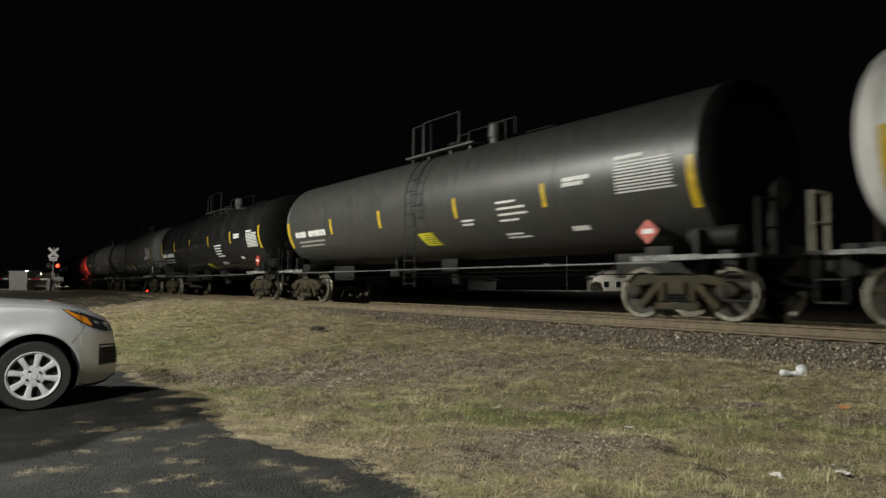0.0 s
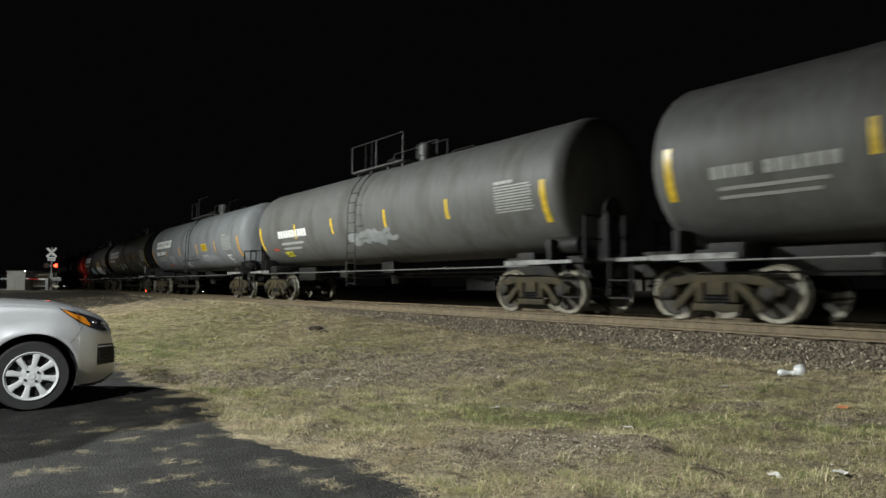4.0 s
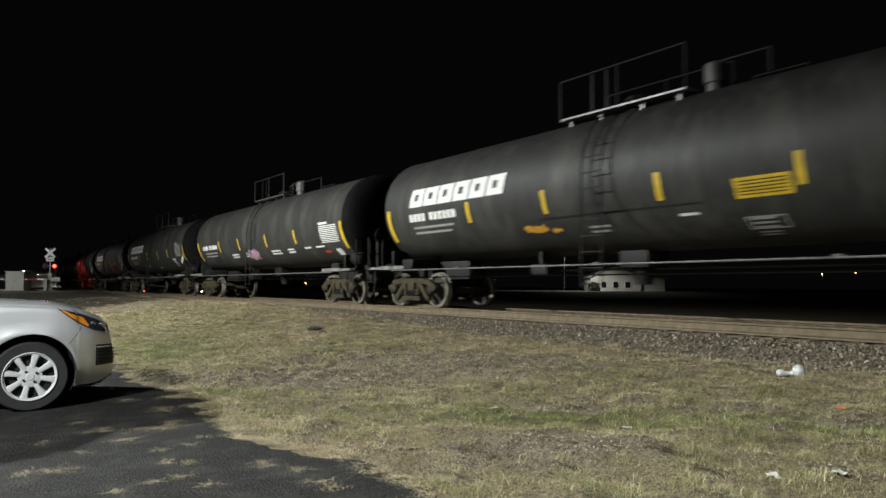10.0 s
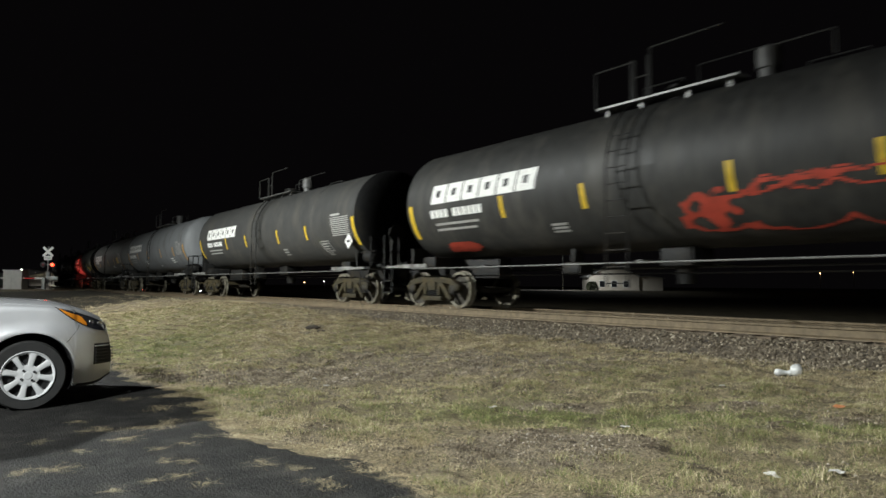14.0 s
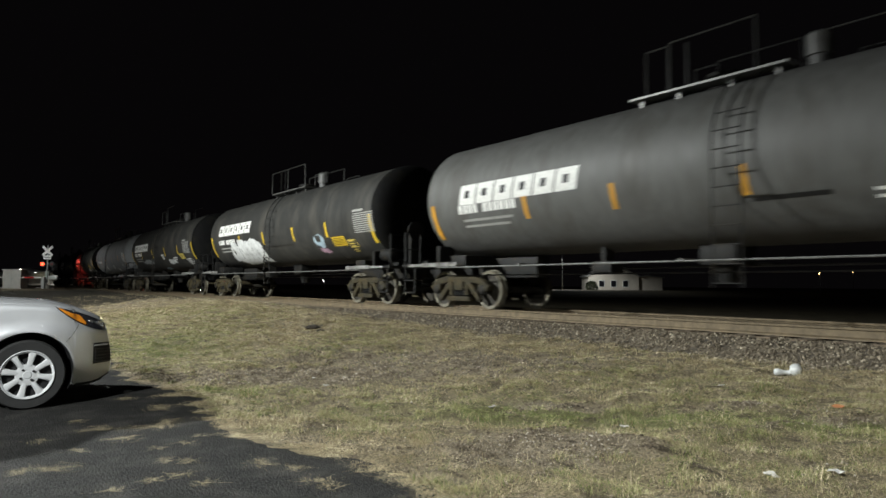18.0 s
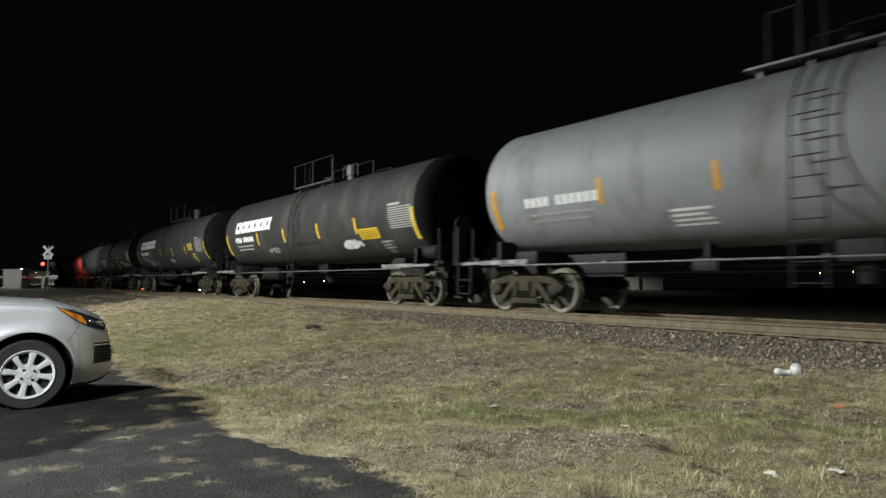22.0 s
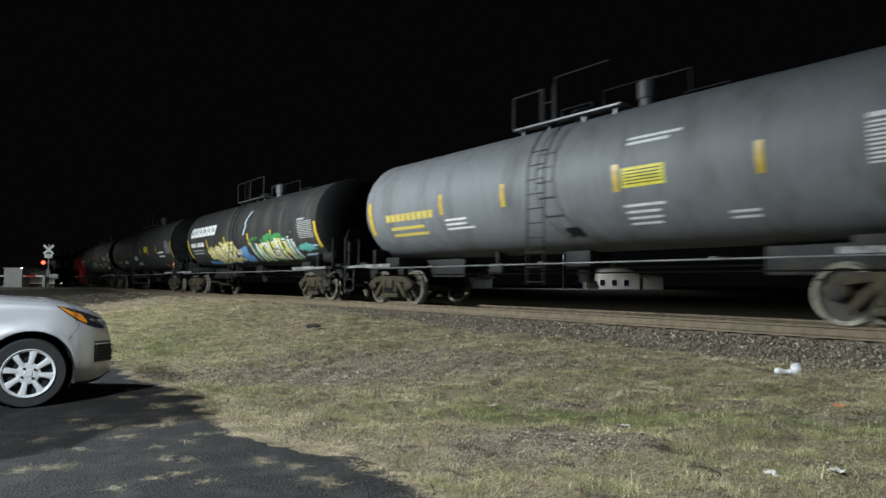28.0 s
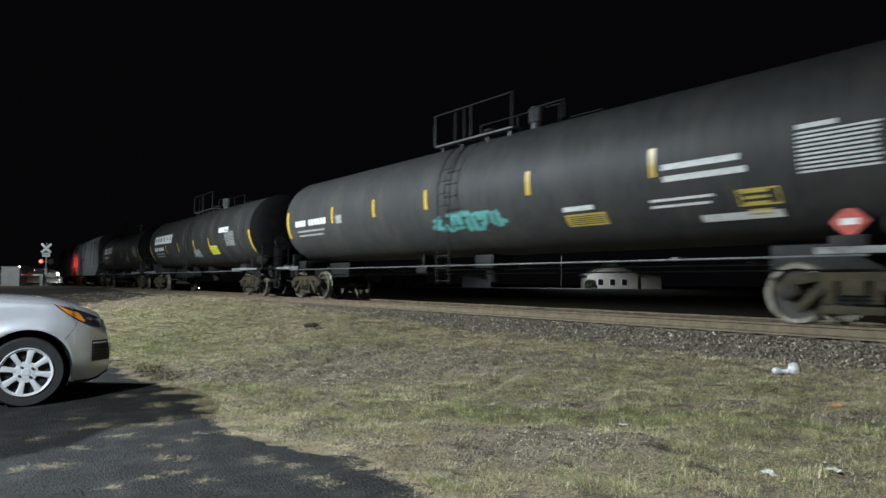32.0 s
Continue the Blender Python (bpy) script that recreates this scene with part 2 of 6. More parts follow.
def crease(x, y, ax, ay, bx, by):
    """Distance to a line between two places."""
    k = np.clip(((x - ax) * (bx - ax) + (y - ay) * (by - ay)) / ((bx - ax) ** 2 + (by - ay) ** 2), 0, 1)
    return np.hypot(x - ax - k * (bx - ax), y - ay - k * (by - ay))


def toe_z(x):
    return -0.43 + 0.30 * ease(-9, -24, x)


def heights(x, y):
    """Height of the ground: level car park, a rough bank up to the track, flat beyond."""
    x, y = np.asarray(x, float), np.asarray(y, float)
    lot, far = -0.556, ease(-30, -70, x)
    z = lot + (toe_z(x) - lot) * ease(3.2, 8.8, y)
    z = z * (1 - far) - 0.06 * far
    rough = ease(1.7, 2.8, y) * (1 - ease(8.6, 9.4, y)) * ease(-60, -30, x)
    z = z + rough * (0.05 * field(x, y, 0.45, 1) + 0.055 * field(x, y, 1.1, 2) + 0.038 * field(x, y, 2.6, 3) + 0.016 * field(x, y, 6.0, 4))
    z = z - 0.055 * np.exp(-(crease(x, y, -5.35, 4.55, -5.75, 5.35) / 0.09) ** 2) - 0.05 * np.exp(-(crease(x, y, -4.5, 4.85, -4.35, 5.2) / 0.08) ** 2)
    z = np.where(y < 1.4, lot + 0.5 * far, z)
    dip = ease(9.6, 10.6, y)
    return np.where((y > 9.6) & (x > -60), z * (1 - dip) - 0.72 * dip, z)


def ground_z(x, y):
    return float(heights(x, y))


def spaced(lo, a, b, hi, fine):
    out = [a]
    while out[-1] < b:
        out.append(out[-1] + fine)
    step = fine
    while out[-1] < hi:
        step *= 1.35
        out.append(min(hi, out[-1] + step))
    step = fine
    while out[0] > lo:
        step *= 1.35
        out.insert(0, max(lo, out[0] - step))
    return out


def bare(x, y):
    """How bare the lawn is: a stony band from the car park up to the track, and worn spots of soil."""
    d = 0.32 * field(x, y, 0.6, 11) + 0.3 * field(x, y, 1.9, 12) + 0.22 * field(x, y, 5.0, 13) - 0.1
    d = d + oval(x, y, -7.5, 4.5, 2.1, 1.35, 78, 1.1) + oval(x, y, -9.0, 5.7, 1.4, 0.8, 53, 0.5) + oval(x, y, -5.9, 6.7, 1.3, 0.8, 53, 0.55)
    d = d + oval(x, y, -3.4, 3.25, 0.75, 0.42, 53, 1.3) + oval(x, y, -4.3, 4.6, 0.4, 0.28, 53, 1.1) + oval(x, y, -3.2, 5.85, 0.45, 0.2, 53, 0.9)
    d = d + oval(x, y, -2.6, 5.4, 0.7, 0.28, 53, 0.8) + oval(x, y, -8.2, 2.5, 0.9, 0.5, 53, 0.8) + oval(x, y, -4.4, 2.15, 0.4, 0.16, 53, 0.7)
    d = d - oval(x, y, -4.9, 3.0, 1.0, 0.5, 53, 0.7) - oval(x, y, -6.9, 2.4, 0.5, 0.3, 53, 0.9) - oval(x, y, -3.4, 4.6, 0.9, 0.5, 53, 0.4)
    return d + 0.35 * ease(7.6, 9.0, y) + 1.1 * ease(-24, -31, x)


def lush(x, y):
    """How green the lawn is; the rest is straw."""
    g = 0.3 * field(x, y, 0.8, 21) + 0.28 * field(x, y, 2.7, 22) + 0.05
    g = g + oval(x, y, -12.5, 3.1, 3.0, 0.9, 155, 0.8) + oval(x, y, -10.3, 4.4, 1.3, 0.5, 53, 0.6) + oval(x, y, -7.0, 2.4, 0.5, 0.3, 53, 0.7)
    g = g + oval(x, y, -5.0, 3.1, 1.1, 0.45, 53, 0.45) + oval(x, y, -4.3, 4.25, 0.8, 0.35, 53, 0.7) + oval(x, y, -3.4, 4.7, 1.0, 0.5, 53, 0.7) + oval(x, y, -2.25, 5.6, 0.5, 0.22, 53, 1.0)
    g = g - oval(x, y, -13.5, 6.0, 3.5, 0.8, 150, 0.8) - oval(x, y, -9.5, 7.6, 3.0, 0.7, 150, 0.8) - oval(x, y, -4.0, 2.4, 0.9, 0.3, 53, 0.6) - oval(x, y, -5.2, 2.1, 0.4, 0.25, 53, 0.9)
    return g - 0.5 * ease(6.0, 8.5, y)


GX, GY = spaced(-2600, -30, 0, 2600, 0.13), spaced(-2600, 1.2, 10.8, 2600, 0.1)
PX, PY = (g.ravel() for g in np.meshgrid(np.array(GX), np.array(GY), indexing="ij"))
ny = len(GY)
faces = [(i * ny + j, (i + 1) * ny + j, (i + 1) * ny + j + 1, i * ny + j + 1) for i in range(len(GX) - 1) for j in range(ny - 1)]
M["lawn"] = ground_material()
sheet = raw("ground", np.stack([PX, PY, heights(PX, PY)], -1).tolist(), faces, M["lawn"], True)
near = (PX > -60) & (PX < 6) & (PY > 0) & (PY < 11)
def far_dark(x, y):
    """Darker ground beyond the lawn's far end, with an uneven border."""
    return 1.2 * ease(-29, -36, x) + 0.5 * field(x, y, 0.5, 61) - 0.3 * ease(-24, -20, x)


for name, what in (("worn", bare), ("green", lush), ("far_dark", far_dark)):
    sheet.attributes.new(name, "FLOAT", "POINT").data.foreach_set("value", np.where(near, what(PX, PY), 0.3).tolist())
tagged(new("ground", sheet), "patchy dry winter lawn with bare soil", "ground", kind="structure")

M["tarmac"] = material("worn_tarmac", (0.021, 0.0205, 0.0195), 0.92, var=0.8, scale=42, bump=1.0, bump_scale=60, second=(0.042, 0.04, 0.037), second_scale=3.4, amount=0.45, spec=0.15)
M["ballast"] = material("ballast_bed", (0.11, 0.09, 0.062), 0.9, var=0.5, scale=22, bump=1.0, bump_scale=30, second=(0.05, 0.042, 0.032), second_scale=3, amount=0.5)


def lot_edge(x):
    return 1.95 + 0.22 * noise.noise((x * 0.9, 3.3, 0)) + 0.22 * noise.noise((x * 3.1, 8.0, 0)) + 0.07 * noise.noise((x * 9.0, 1.0, 0)) + 0.03 * noise.noise((x * 23.0, 1.0, 0)) + 0.25 * smooth(-4.6, -3.4, x)


EDGE_X = np.arange(-40.0, 12.0, 0.02)
EDGE_Y = np.array([lot_edge(x) for x in EDGE_X])


def lot_line(x):
    return np.interp(x, EDGE_X, EDGE_Y)


xs = [-40 + 0.4 * i for i in range(68)] + [-12.8 + 0.04 * i for i in range(300)] + [-0.8 + 0.4 * i for i in range(25)]
vs, fs = [], []
for x in xs:
    e = lot_edge(x)
    for y in (-40.0, -6.0, 0.0, e - 0.25, e):
        vs.append((x, y, -0.55 + 0.004 * noise.noise((x, y, 0)) - (0.012 if y == e else 0)))
for i in range(len(xs) - 1):
    for j in range(4):
        fs.append((i * 5 + j, (i + 1) * 5 + j, (i + 1) * 5 + j + 1, i * 5 + j + 1))
tagged(new("pavement", raw("pavement", vs, fs, M["tarmac"])), "dark worn tarmac car park with ragged edge", "pavement", kind="structure")

line_s = [-330 + 6 * i for i in range(38)] + [-104 + 2 * i for i in range(40)] + [-24.0, 0.0, 40.0, 460.0]
bed = [(-2.9, -0.75), (-2.35, -0.47), (-1.75, -0.27), (-1.4, -0.215), (1.4, -0.215), (2.6, -0.6), (3.2, -0.75)]
v, f = sweep(line_s, bed)
tagged(new("track_bed", raw("track_bed", v, f, M["ballast"])), "grey crushed stone ballast bed under the rails", "ballast", kind="structure")
M["rail"] = material("rusty_rail_side", (0.14, 0.108, 0.066), 0.75, 0.3, var=0.3, scale=8)
M["railtop"] = material("polished_rail_head", (0.45, 0.43, 0.4), 0.25, 0.9, var=0.15, scale=8)
for side in (-1, 1):
    c = side * 0.755
    prof = [(c - 0.07, -0.185), (c - 0.065, -0.165), (c - 0.012, -0.14), (c - 0.010, -0.045), (c - 0.036, -0.035), (c - 0.037, -0.006), (c - 0.03, 0.0)]
    prof = prof + [(2 * c - a, u) for a, u in reversed(prof)]
    v, f = sweep(line_s, prof)
    me = raw("rail", v, f, M["rail"])
    me.materials.append(M["railtop"])
    n = len(prof) - 1
    for i, p in enumerate(me.polygons):
        if i % n == 6:
            p.material_index = 1
    tagged(new("rail", me), "long steel rail with rusty sides", "rail", "rails of the track", kind="structure")
M["tie"] = material("weathered_timber", (0.12, 0.09, 0.06), 0.9, var=0.4, scale=12, bump=0.6)


def make_tie():
    bm = bmesh.new()
    box(bm, 0, 0, 0, 0.23, 2.6, 0.18, 0.01)
    return mesh_of("railway_tie", bm, M["tie"])


tie = make_tie()
for i in range(150):
    x, y, h = on_line(-66 + 0.52 * i)
    o = new("railway_tie", tie)
    o.matrix_basis = pose(x, y, -0.275 + 0.004 * math.sin(i * 2.1), 0, 0, h + 1.2 * math.sin(i * 1.7))
    tagged(o, "weathered wooden tie bedded in ballast", "railway tie", "ties under the rails", kind="structure")

# stones of the ballast, and pebbles scattered in the lawn
ICO = [(0, 0, 1), (0.89, 0, 0.45), (0.28, 0.85, 0.45), (-0.72, 0.53, 0.45), (-0.72, -0.53, 0.45), (0.28, -0.85, 0.45),
       (0.72, 0.53, -0.45), (-0.28, 0.85, -0.45), (-0.89, 0, -0.45), (-0.28, -0.85, -0.45), (0.72, -0.53, -0.45), (0, 0, -1)]
TRI = [(0, 1, 2), (0, 2, 3), (0, 3, 4), (0, 4, 5), (0, 5, 1), (1, 6, 2), (2, 7, 3), (3, 8, 4), (4, 9, 5), (5, 10, 1),
       (6, 7, 2), (7, 8, 3), (8, 9, 4), (9, 10, 5), (10, 6, 1)]


def pebbles(name, places, sizes, mat, seed):
    rng = np.random.default_rng(seed)
    n = len(places)
    base = np.array(ICO)
    vs = base[None] * (1 + rng.uniform(-0.28, 0.28, (n, 12, 1)))
    vs = vs * (sizes[:, None, None] * rng.uniform(0.6, 1.2, (n, 1, 3)))
    a = rng.uniform(0, 6.28, n)
    b = rng.uniform(-0.9, 0.9, n)
    ca, sa, cb, sb = np.cos(a)[:, None], np.sin(a)[:, None], np.cos(b)[:, None], np.sin(b)[:, None]
    x, y, z = vs[..., 0], vs[..., 1], vs[..., 2]
    y, z = y * cb - z * sb, y * sb + z * cb
    x, y = x * ca - y * sa, x * sa + y * ca
    vs = np.stack([x, y, z], -1) + np.array(places)[:, None]
    fs = (np.array(TRI)[None] + 12 * np.arange(n)[:, None, None]).reshape(-1, 3)
    me = raw(name, vs.reshape(-1, 3).tolist(), fs.tolist(), mat)
    return me


def islands(name, stops, rough=0.9, scale=8.0, share=0.42):
    """A material that varies from piece to piece and in patches."""
    m = bpy.data.materials.new(name)
    m.use_nodes = True
    n, l = m.node_tree.nodes, m.node_tree.links
    b = n["Principled BSDF"]
    b.inputs["Roughness"].default_value = rough
    b.inputs["Specular IOR Level"].default_value = 0.25
    g = n.new("ShaderNodeNewGeometry")
    co = n.new("ShaderNodeTexCoord")
    t = n.new("ShaderNodeTexNoise")
    t.inputs["Scale"].default_value, t.inputs["Detail"].default_value = scale, 4.0
    l.new(co.outputs["Object"], t.inputs["Vector"])
    mr = n.new("ShaderNodeMapRange")
    mr.inputs["From Min"].default_value, mr.inputs["From Max"].default_value = 0.35, 0.65
    l.new(t.outputs[0], mr.inputs[0])
    mx = n.new("ShaderNodeMix")
    mx.inputs[0].default_value = share
    l.new(g.outputs["Random Per Island"], mx.inputs[2])
    l.new(mr.outputs[0], mx.inputs[3])
    r = n.new("ShaderNodeValToRGB")
    for i, (pos, col) in enumerate(stops):
        e = r.color_ramp.elements[i] if i < 2 else r.color_ramp.elements.new(pos)
        e.position, e.color = pos, (*col, 1)
    l.new(mx.outputs[0], r.inputs[0])
    l.new(r.outputs[0], b.inputs["Base Color"])
    return m


M["stone"] = islands("crushed_stone", [(0.0, (0.05, 0.041, 0.03)), (1.0, (0.5, 0.45, 0.35)), (0.4, (0.11, 0.09, 0.064)), (0.8, (0.21, 0.178, 0.13))], scale=9, share=0.25)
M["pebble"] = islands("pale_gravel", [(0.0, (0.07, 0.058, 0.042)), (1.0, (0.55, 0.51, 0.44)), (0.75, (0.19, 0.162, 0.12))], scale=3, share=0.2)
M["crumb"] = islands("soil_crumbs", [(0.0, (0.05, 0.04, 0.027)), (1.0, (0.34, 0.29, 0.215)), (0.6, (0.14, 0.113, 0.08))], scale=6, share=0.3)
rng = np.random.default_rng(5)


def sown(count, make, keep):
    """Places from make(n) that pass keep(x, y), a chance of 0 to 1."""
    xs_, ys_ = [], []
    have = 0
    while have < count:
        x, y = make(120000)
        ok = rng.random(len(x)) < keep(x, y)
        xs_.append(x[ok])
        ys_.append(y[ok])
        have += int(ok.sum())
    return np.concatenate(xs_)[:count], np.concatenate(ys_)[:count]


def lawn_strip(lo, hi, power, reach, off=0.6):
    def make(n):
        y = rng.uniform(lo, hi, n)
        return -0.30 * y + off - rng.random(n) ** power * reach, y
    return make


def on_ground(x, y, up=0.0):
    return np.stack([x, y, heights(x, y) + up], -1)


pl = []
while len(pl) < 30000:
    s = 2 - 34 * rng.random() ** 1.3
    a = rng.uniform(-3.1, -1.0)
    if a < -2.35 + 0.5 * smooth(-10, -24, s) + 0.3 * noise.noise((s * 1.5, 0, 5)) - 0.5 * rng.random() ** 2.5:
        continue
    x, y, h = on_line(s)
    z = -0.215 if a > -1.4 else -0.215 - 0.055 * (-1.4 - a) / 0.35 if a > -1.75 else -0.27 - 0.2 * (-1.75 - a) / 0.6
    pl.append((x, y + a, z))
pl = np.array(pl)
pl[:, 2] = np.maximum(pl[:, 2], heights(pl[:, 0], pl[:, 1])) + rng.uniform(-0.012, 0.016, len(pl))
tagged(new("ballast_stones", pebbles("ballast_stones", pl, rng.uniform(0.010, 0.028, len(pl)), M["stone"], 1)),
       "loose grey and brown crushed stones beside the rail", "ballast", kind="stuff")
x, y = sown(15000, lawn_strip(1.9, 9.2, 1.2, 17, 0.0), lambda x, y: np.where(bare(x, y) > 0.35 + 0.4 * rng.random(len(x)), 1.0, 0.05) * (y > lot_line(x)))
tagged(new("gravel", pebbles("gravel", on_ground(x, y, 0.002), np.minimum(rng.choice((0.005, 0.008, 0.012, 0.02, 0.032), len(x), p=(0.42, 0.36, 0.18, 0.033, 0.007)), 0.0018 * np.hypot(x, y)), M["pebble"], 2)),
       "small pale stones scattered in worn lawn", "gravel", kind="stuff")
x, y = sown(32000, lawn_strip(1.9, 9.2, 1.3, 15, 0.0), lambda x, y: np.where(bare(x, y) > 0.15 + 0.5 * rng.random(len(x)), 1.0, 0.1) * (y > lot_line(x)))
tagged(new("soil_crumbs", pebbles("soil_crumbs", on_ground(x, y), np.minimum(rng.choice((0.006, 0.009, 0.014, 0.022), len(x), p=(0.4, 0.35, 0.2, 0.05)), 0.0022 * np.hypot(x, y)), M["crumb"], 12)),
       "brown crumbs of bare soil", "soil", kind="stuff")


def blades(name, places, tall, wide, mat, seed, flat=0.35, rise=1.0):
    rng = np.random.default_rng(seed)
    n = len(places)
    p = np.array(places)
    a = rng.uniform(0, 6.28, n)
    t = np.array(tall) * rng.uniform(0.6, 1.3, n)
    lean = rng.uniform(0.3, flat, n) * 2.2
    dx, dy = np.cos(a), np.sin(a)
    w = np.array(wide) * rng.uniform(0.7, 1.3, n) / 2
    def at(k, side):
        out = t * lean * k * k
        zz = rise * t * k * np.sqrt(np.clip(1 - (lean * k) ** 2 * 0.35, 0.05, 1))
        ww = w * (1 - 0.8 * k)
        return np.stack([p[:, 0] + dx * out - dy * ww * side, p[:, 1] + dy * out + dx * ww * side, p[:, 2] + zz - 0.004], -1)
    vs = np.stack([at(0, -1), at(0, 1), at(0.55, 1), at(0.55, -1), at(1, 0)], 1).reshape(-1, 3)
    o = 5 * np.arange(n)
    fs = [(i, i + 1, i + 2, i + 3) for i in o] + [(i + 3, i + 2, i + 4) for i in o]
    return raw(name, vs.tolist(), fs, mat)


M["grass"] = islands("green_grass_blades", [(0.0, (0.08, 0.108, 0.03)), (1.0, (0.54, 0.52, 0.27)), (0.55, (0.2, 0.218, 0.078))], scale=2.2, share=0.35)
M["straw"] = islands("dry_straw_blades", [(0.0, (0.17, 0.135, 0.075)), (1.0, (0.72, 0.63, 0.43)), (0.5, (0.34, 0.28, 0.165))], scale=2, share=0.35)


def clumps(x, y):
    return 0.75 * field(x, y, 3.2, 31, 4.2) + 0.6 * field(x, y, 8.0, 32) + 0.3 * field(x, y, 19.0, 33)


def turf(x, y):
    """Chance of a blade: dense in clumps, thin on worn soil."""
    return np.clip(0.5 - 0.95 * np.clip(bare(x, y), -0.2, 1.2) + 0.95 * clumps(x, y), 0.012, 1.0) * (y > lot_line(x) - 0.03)


x, y = sown(390000, lawn_strip(1.75, 9.3, 1.45, 24), turf)
green = rng.random(len(x)) < np.clip(0.42 + 0.62 * lush(x, y), 0.04, 0.95)
tall = (0.014 + 0.062 * np.clip(0.2 + clumps(x, y), 0, 1.3)) * np.where(rng.random(len(x)) < 0.04, 1.7, 1.0)
wide = 0.0026 + 0.0005 * np.clip(np.hypot(x, y) - 4, 0, None)
for ok, mat, seed, label in ((green, "grass", 3, "short tufts of green winter grass"), (~green, "straw", 4, "short straw-coloured dry winter grass")):
    tagged(new("grass", blades("grass", on_ground(x[ok], y[ok]), tall[ok], wide[ok], M[mat], seed, 1.0)), label, "grass", kind="stuff")
x, y = sown(30000, lambda n: (-22 - 22 * rng.random(n) ** 1.2, rng.uniform(-3.0, 9.4, n)), lambda x, y: np.clip(0.5 + 0.8 * field(x, y, 1.2, 41, 2.2) - 0.6 * ease(-27, -36, x), 0.02, 1))
tagged(new("grass", blades("grass", on_ground(x, y), np.full(len(x), 0.07), np.full(len(x), 0.016), M["straw"], 6, 1.0)), "rough dry grass towards the level crossing", "grass", kind="stuff")
# dead stalks lying flat across lawn and soil
x, y = sown(36000, lawn_strip(1.9, 9.2, 1.35, 18, 0.4), lambda x, y: np.clip(0.5 + 0.8 * field(x, y, 3.0, 42) - 0.4 * bare(x, y), 0.02, 1) * (y > lot_line(x)))
tagged(new("dead_grass", blades("dead_grass", on_ground(x, y, 0.006), np.full(len(x), 0.05), 0.0022 + 0.0004 * np.clip(np.hypot(x, y) - 4, 0, None), M["straw"], 8, 1.6)),
       "flattened dead grass stalks on the lawn", "grass", kind="stuff")
# mats of dead grass that have crept over the tarmac: middle, length, width and turn
MATS = [(-5.56, 1.40, 0.60, 0.31, 110), (-5.20, 1.07, 0.26, 0.24, 34), (-5.66, 0.97, 0.29, 0.26, 136), (-4.79, 1.19, 0.09, 0.13, 99), (-4.82, 1.39, 0.21, 0.12, 85),
        (-4.99, 1.54, 0.12, 0.12, 101), (-5.45, 0.57, 0.15, 0.13, 87), (-4.99, 0.76, 0.10, 0.15, 106), (-4.67, 0.41, 0.10, 0.17, 80), (-4.61, 0.60, 0.24, 0.22, 30),
        (-4.02, 1.63, 0.26, 0.13, 31), (-3.80, 1.76, 0.15, 0.12, 30), (-4.05, 1.14, 0.14, 0.07, 88), (-3.80, 1.22, 0.10, 0.12, 28), (-3.47, 1.73, 0.24, 0.16, 2),
        (-3.33, 1.75, 0.14, 0.14, 98), (-6.32, 1.58, 0.38, 0.29, 125), (-6.98, 1.44, 0.18, 0.21, 100), (-4.31, 1.28, 0.07, 0.17, 113), (-4.43, 1.15, 0.08, 0.12, 108),
        (-4.03, 0.98, 0.07, 0.09, 102), (-3.96, 0.77, 0.05, 0.07, 81), (-6.06, 0.89, 0.12, 0.13, 69), (-3.60, 2.05, 0.11, 0.26, 86)]
pl, tl = [], []
for cx, cy, ln, wd, turn in MATS:
    n = int(60 + 2600 * ln * wd)
    p, q = np.clip(rng.normal(0, 0.42, n), -1.1, 1.1) * ln / 2, rng.normal(0, 0.5, n) * wd / 3
    q = q + 0.25 * wd * np.sin(p * 9.0 / max(ln, 0.2) + cx * 7)
    c, s = math.cos(radians(turn)), math.sin(radians(turn))
    x, y = cx + p * c - q * s, cy + p * s + q * c
    pl.append(np.stack([x, y, np.where(y < lot_line(x), -0.55, heights(x, y))], -1))
    tl.append(np.full(n, 0.042))
x, y = sown(36000, lambda n: (lambda u: (u, lot_line(u) + rng.normal(0.07, 0.2, n)))(-2.2 - 9.5 * rng.random(n)),
            lambda x, y: np.clip(0.35 + 1.1 * field(x, y, 3.5, 51) + 0.6 * field(x, y, 11.0, 52) - 2.4 * np.clip(lot_line(x) - y, 0, 1), 0.0, 1))
pl.append(np.stack([x, y, np.where(y < lot_line(x), -0.552, heights(x, y))], -1))
tl.append(np.full(len(x), 0.04))
pl, tl = np.concatenate(pl), np.concatenate(tl)
tagged(new("dry_grass", blades("dry_grass", pl, tl, np.full(len(pl), 0.0026), M["straw"], 4, 1.5, 0.4)), "straw-coloured dead grass on the tarmac and its edge", "grass", kind="stuff")

# ---- litter on the lawn ----
M["plastic"] = material("clear_white_plastic", (0.5, 0.51, 0.5), 0.3, var=0.12, scale=20)
M["paper"] = material("crumpled_paper", (0.42, 0.41, 0.38), 0.8, var=0.15, scale=20)


def lawn(x, y, up=0.0):
    return (x, y, ground_z(x, y) + up)


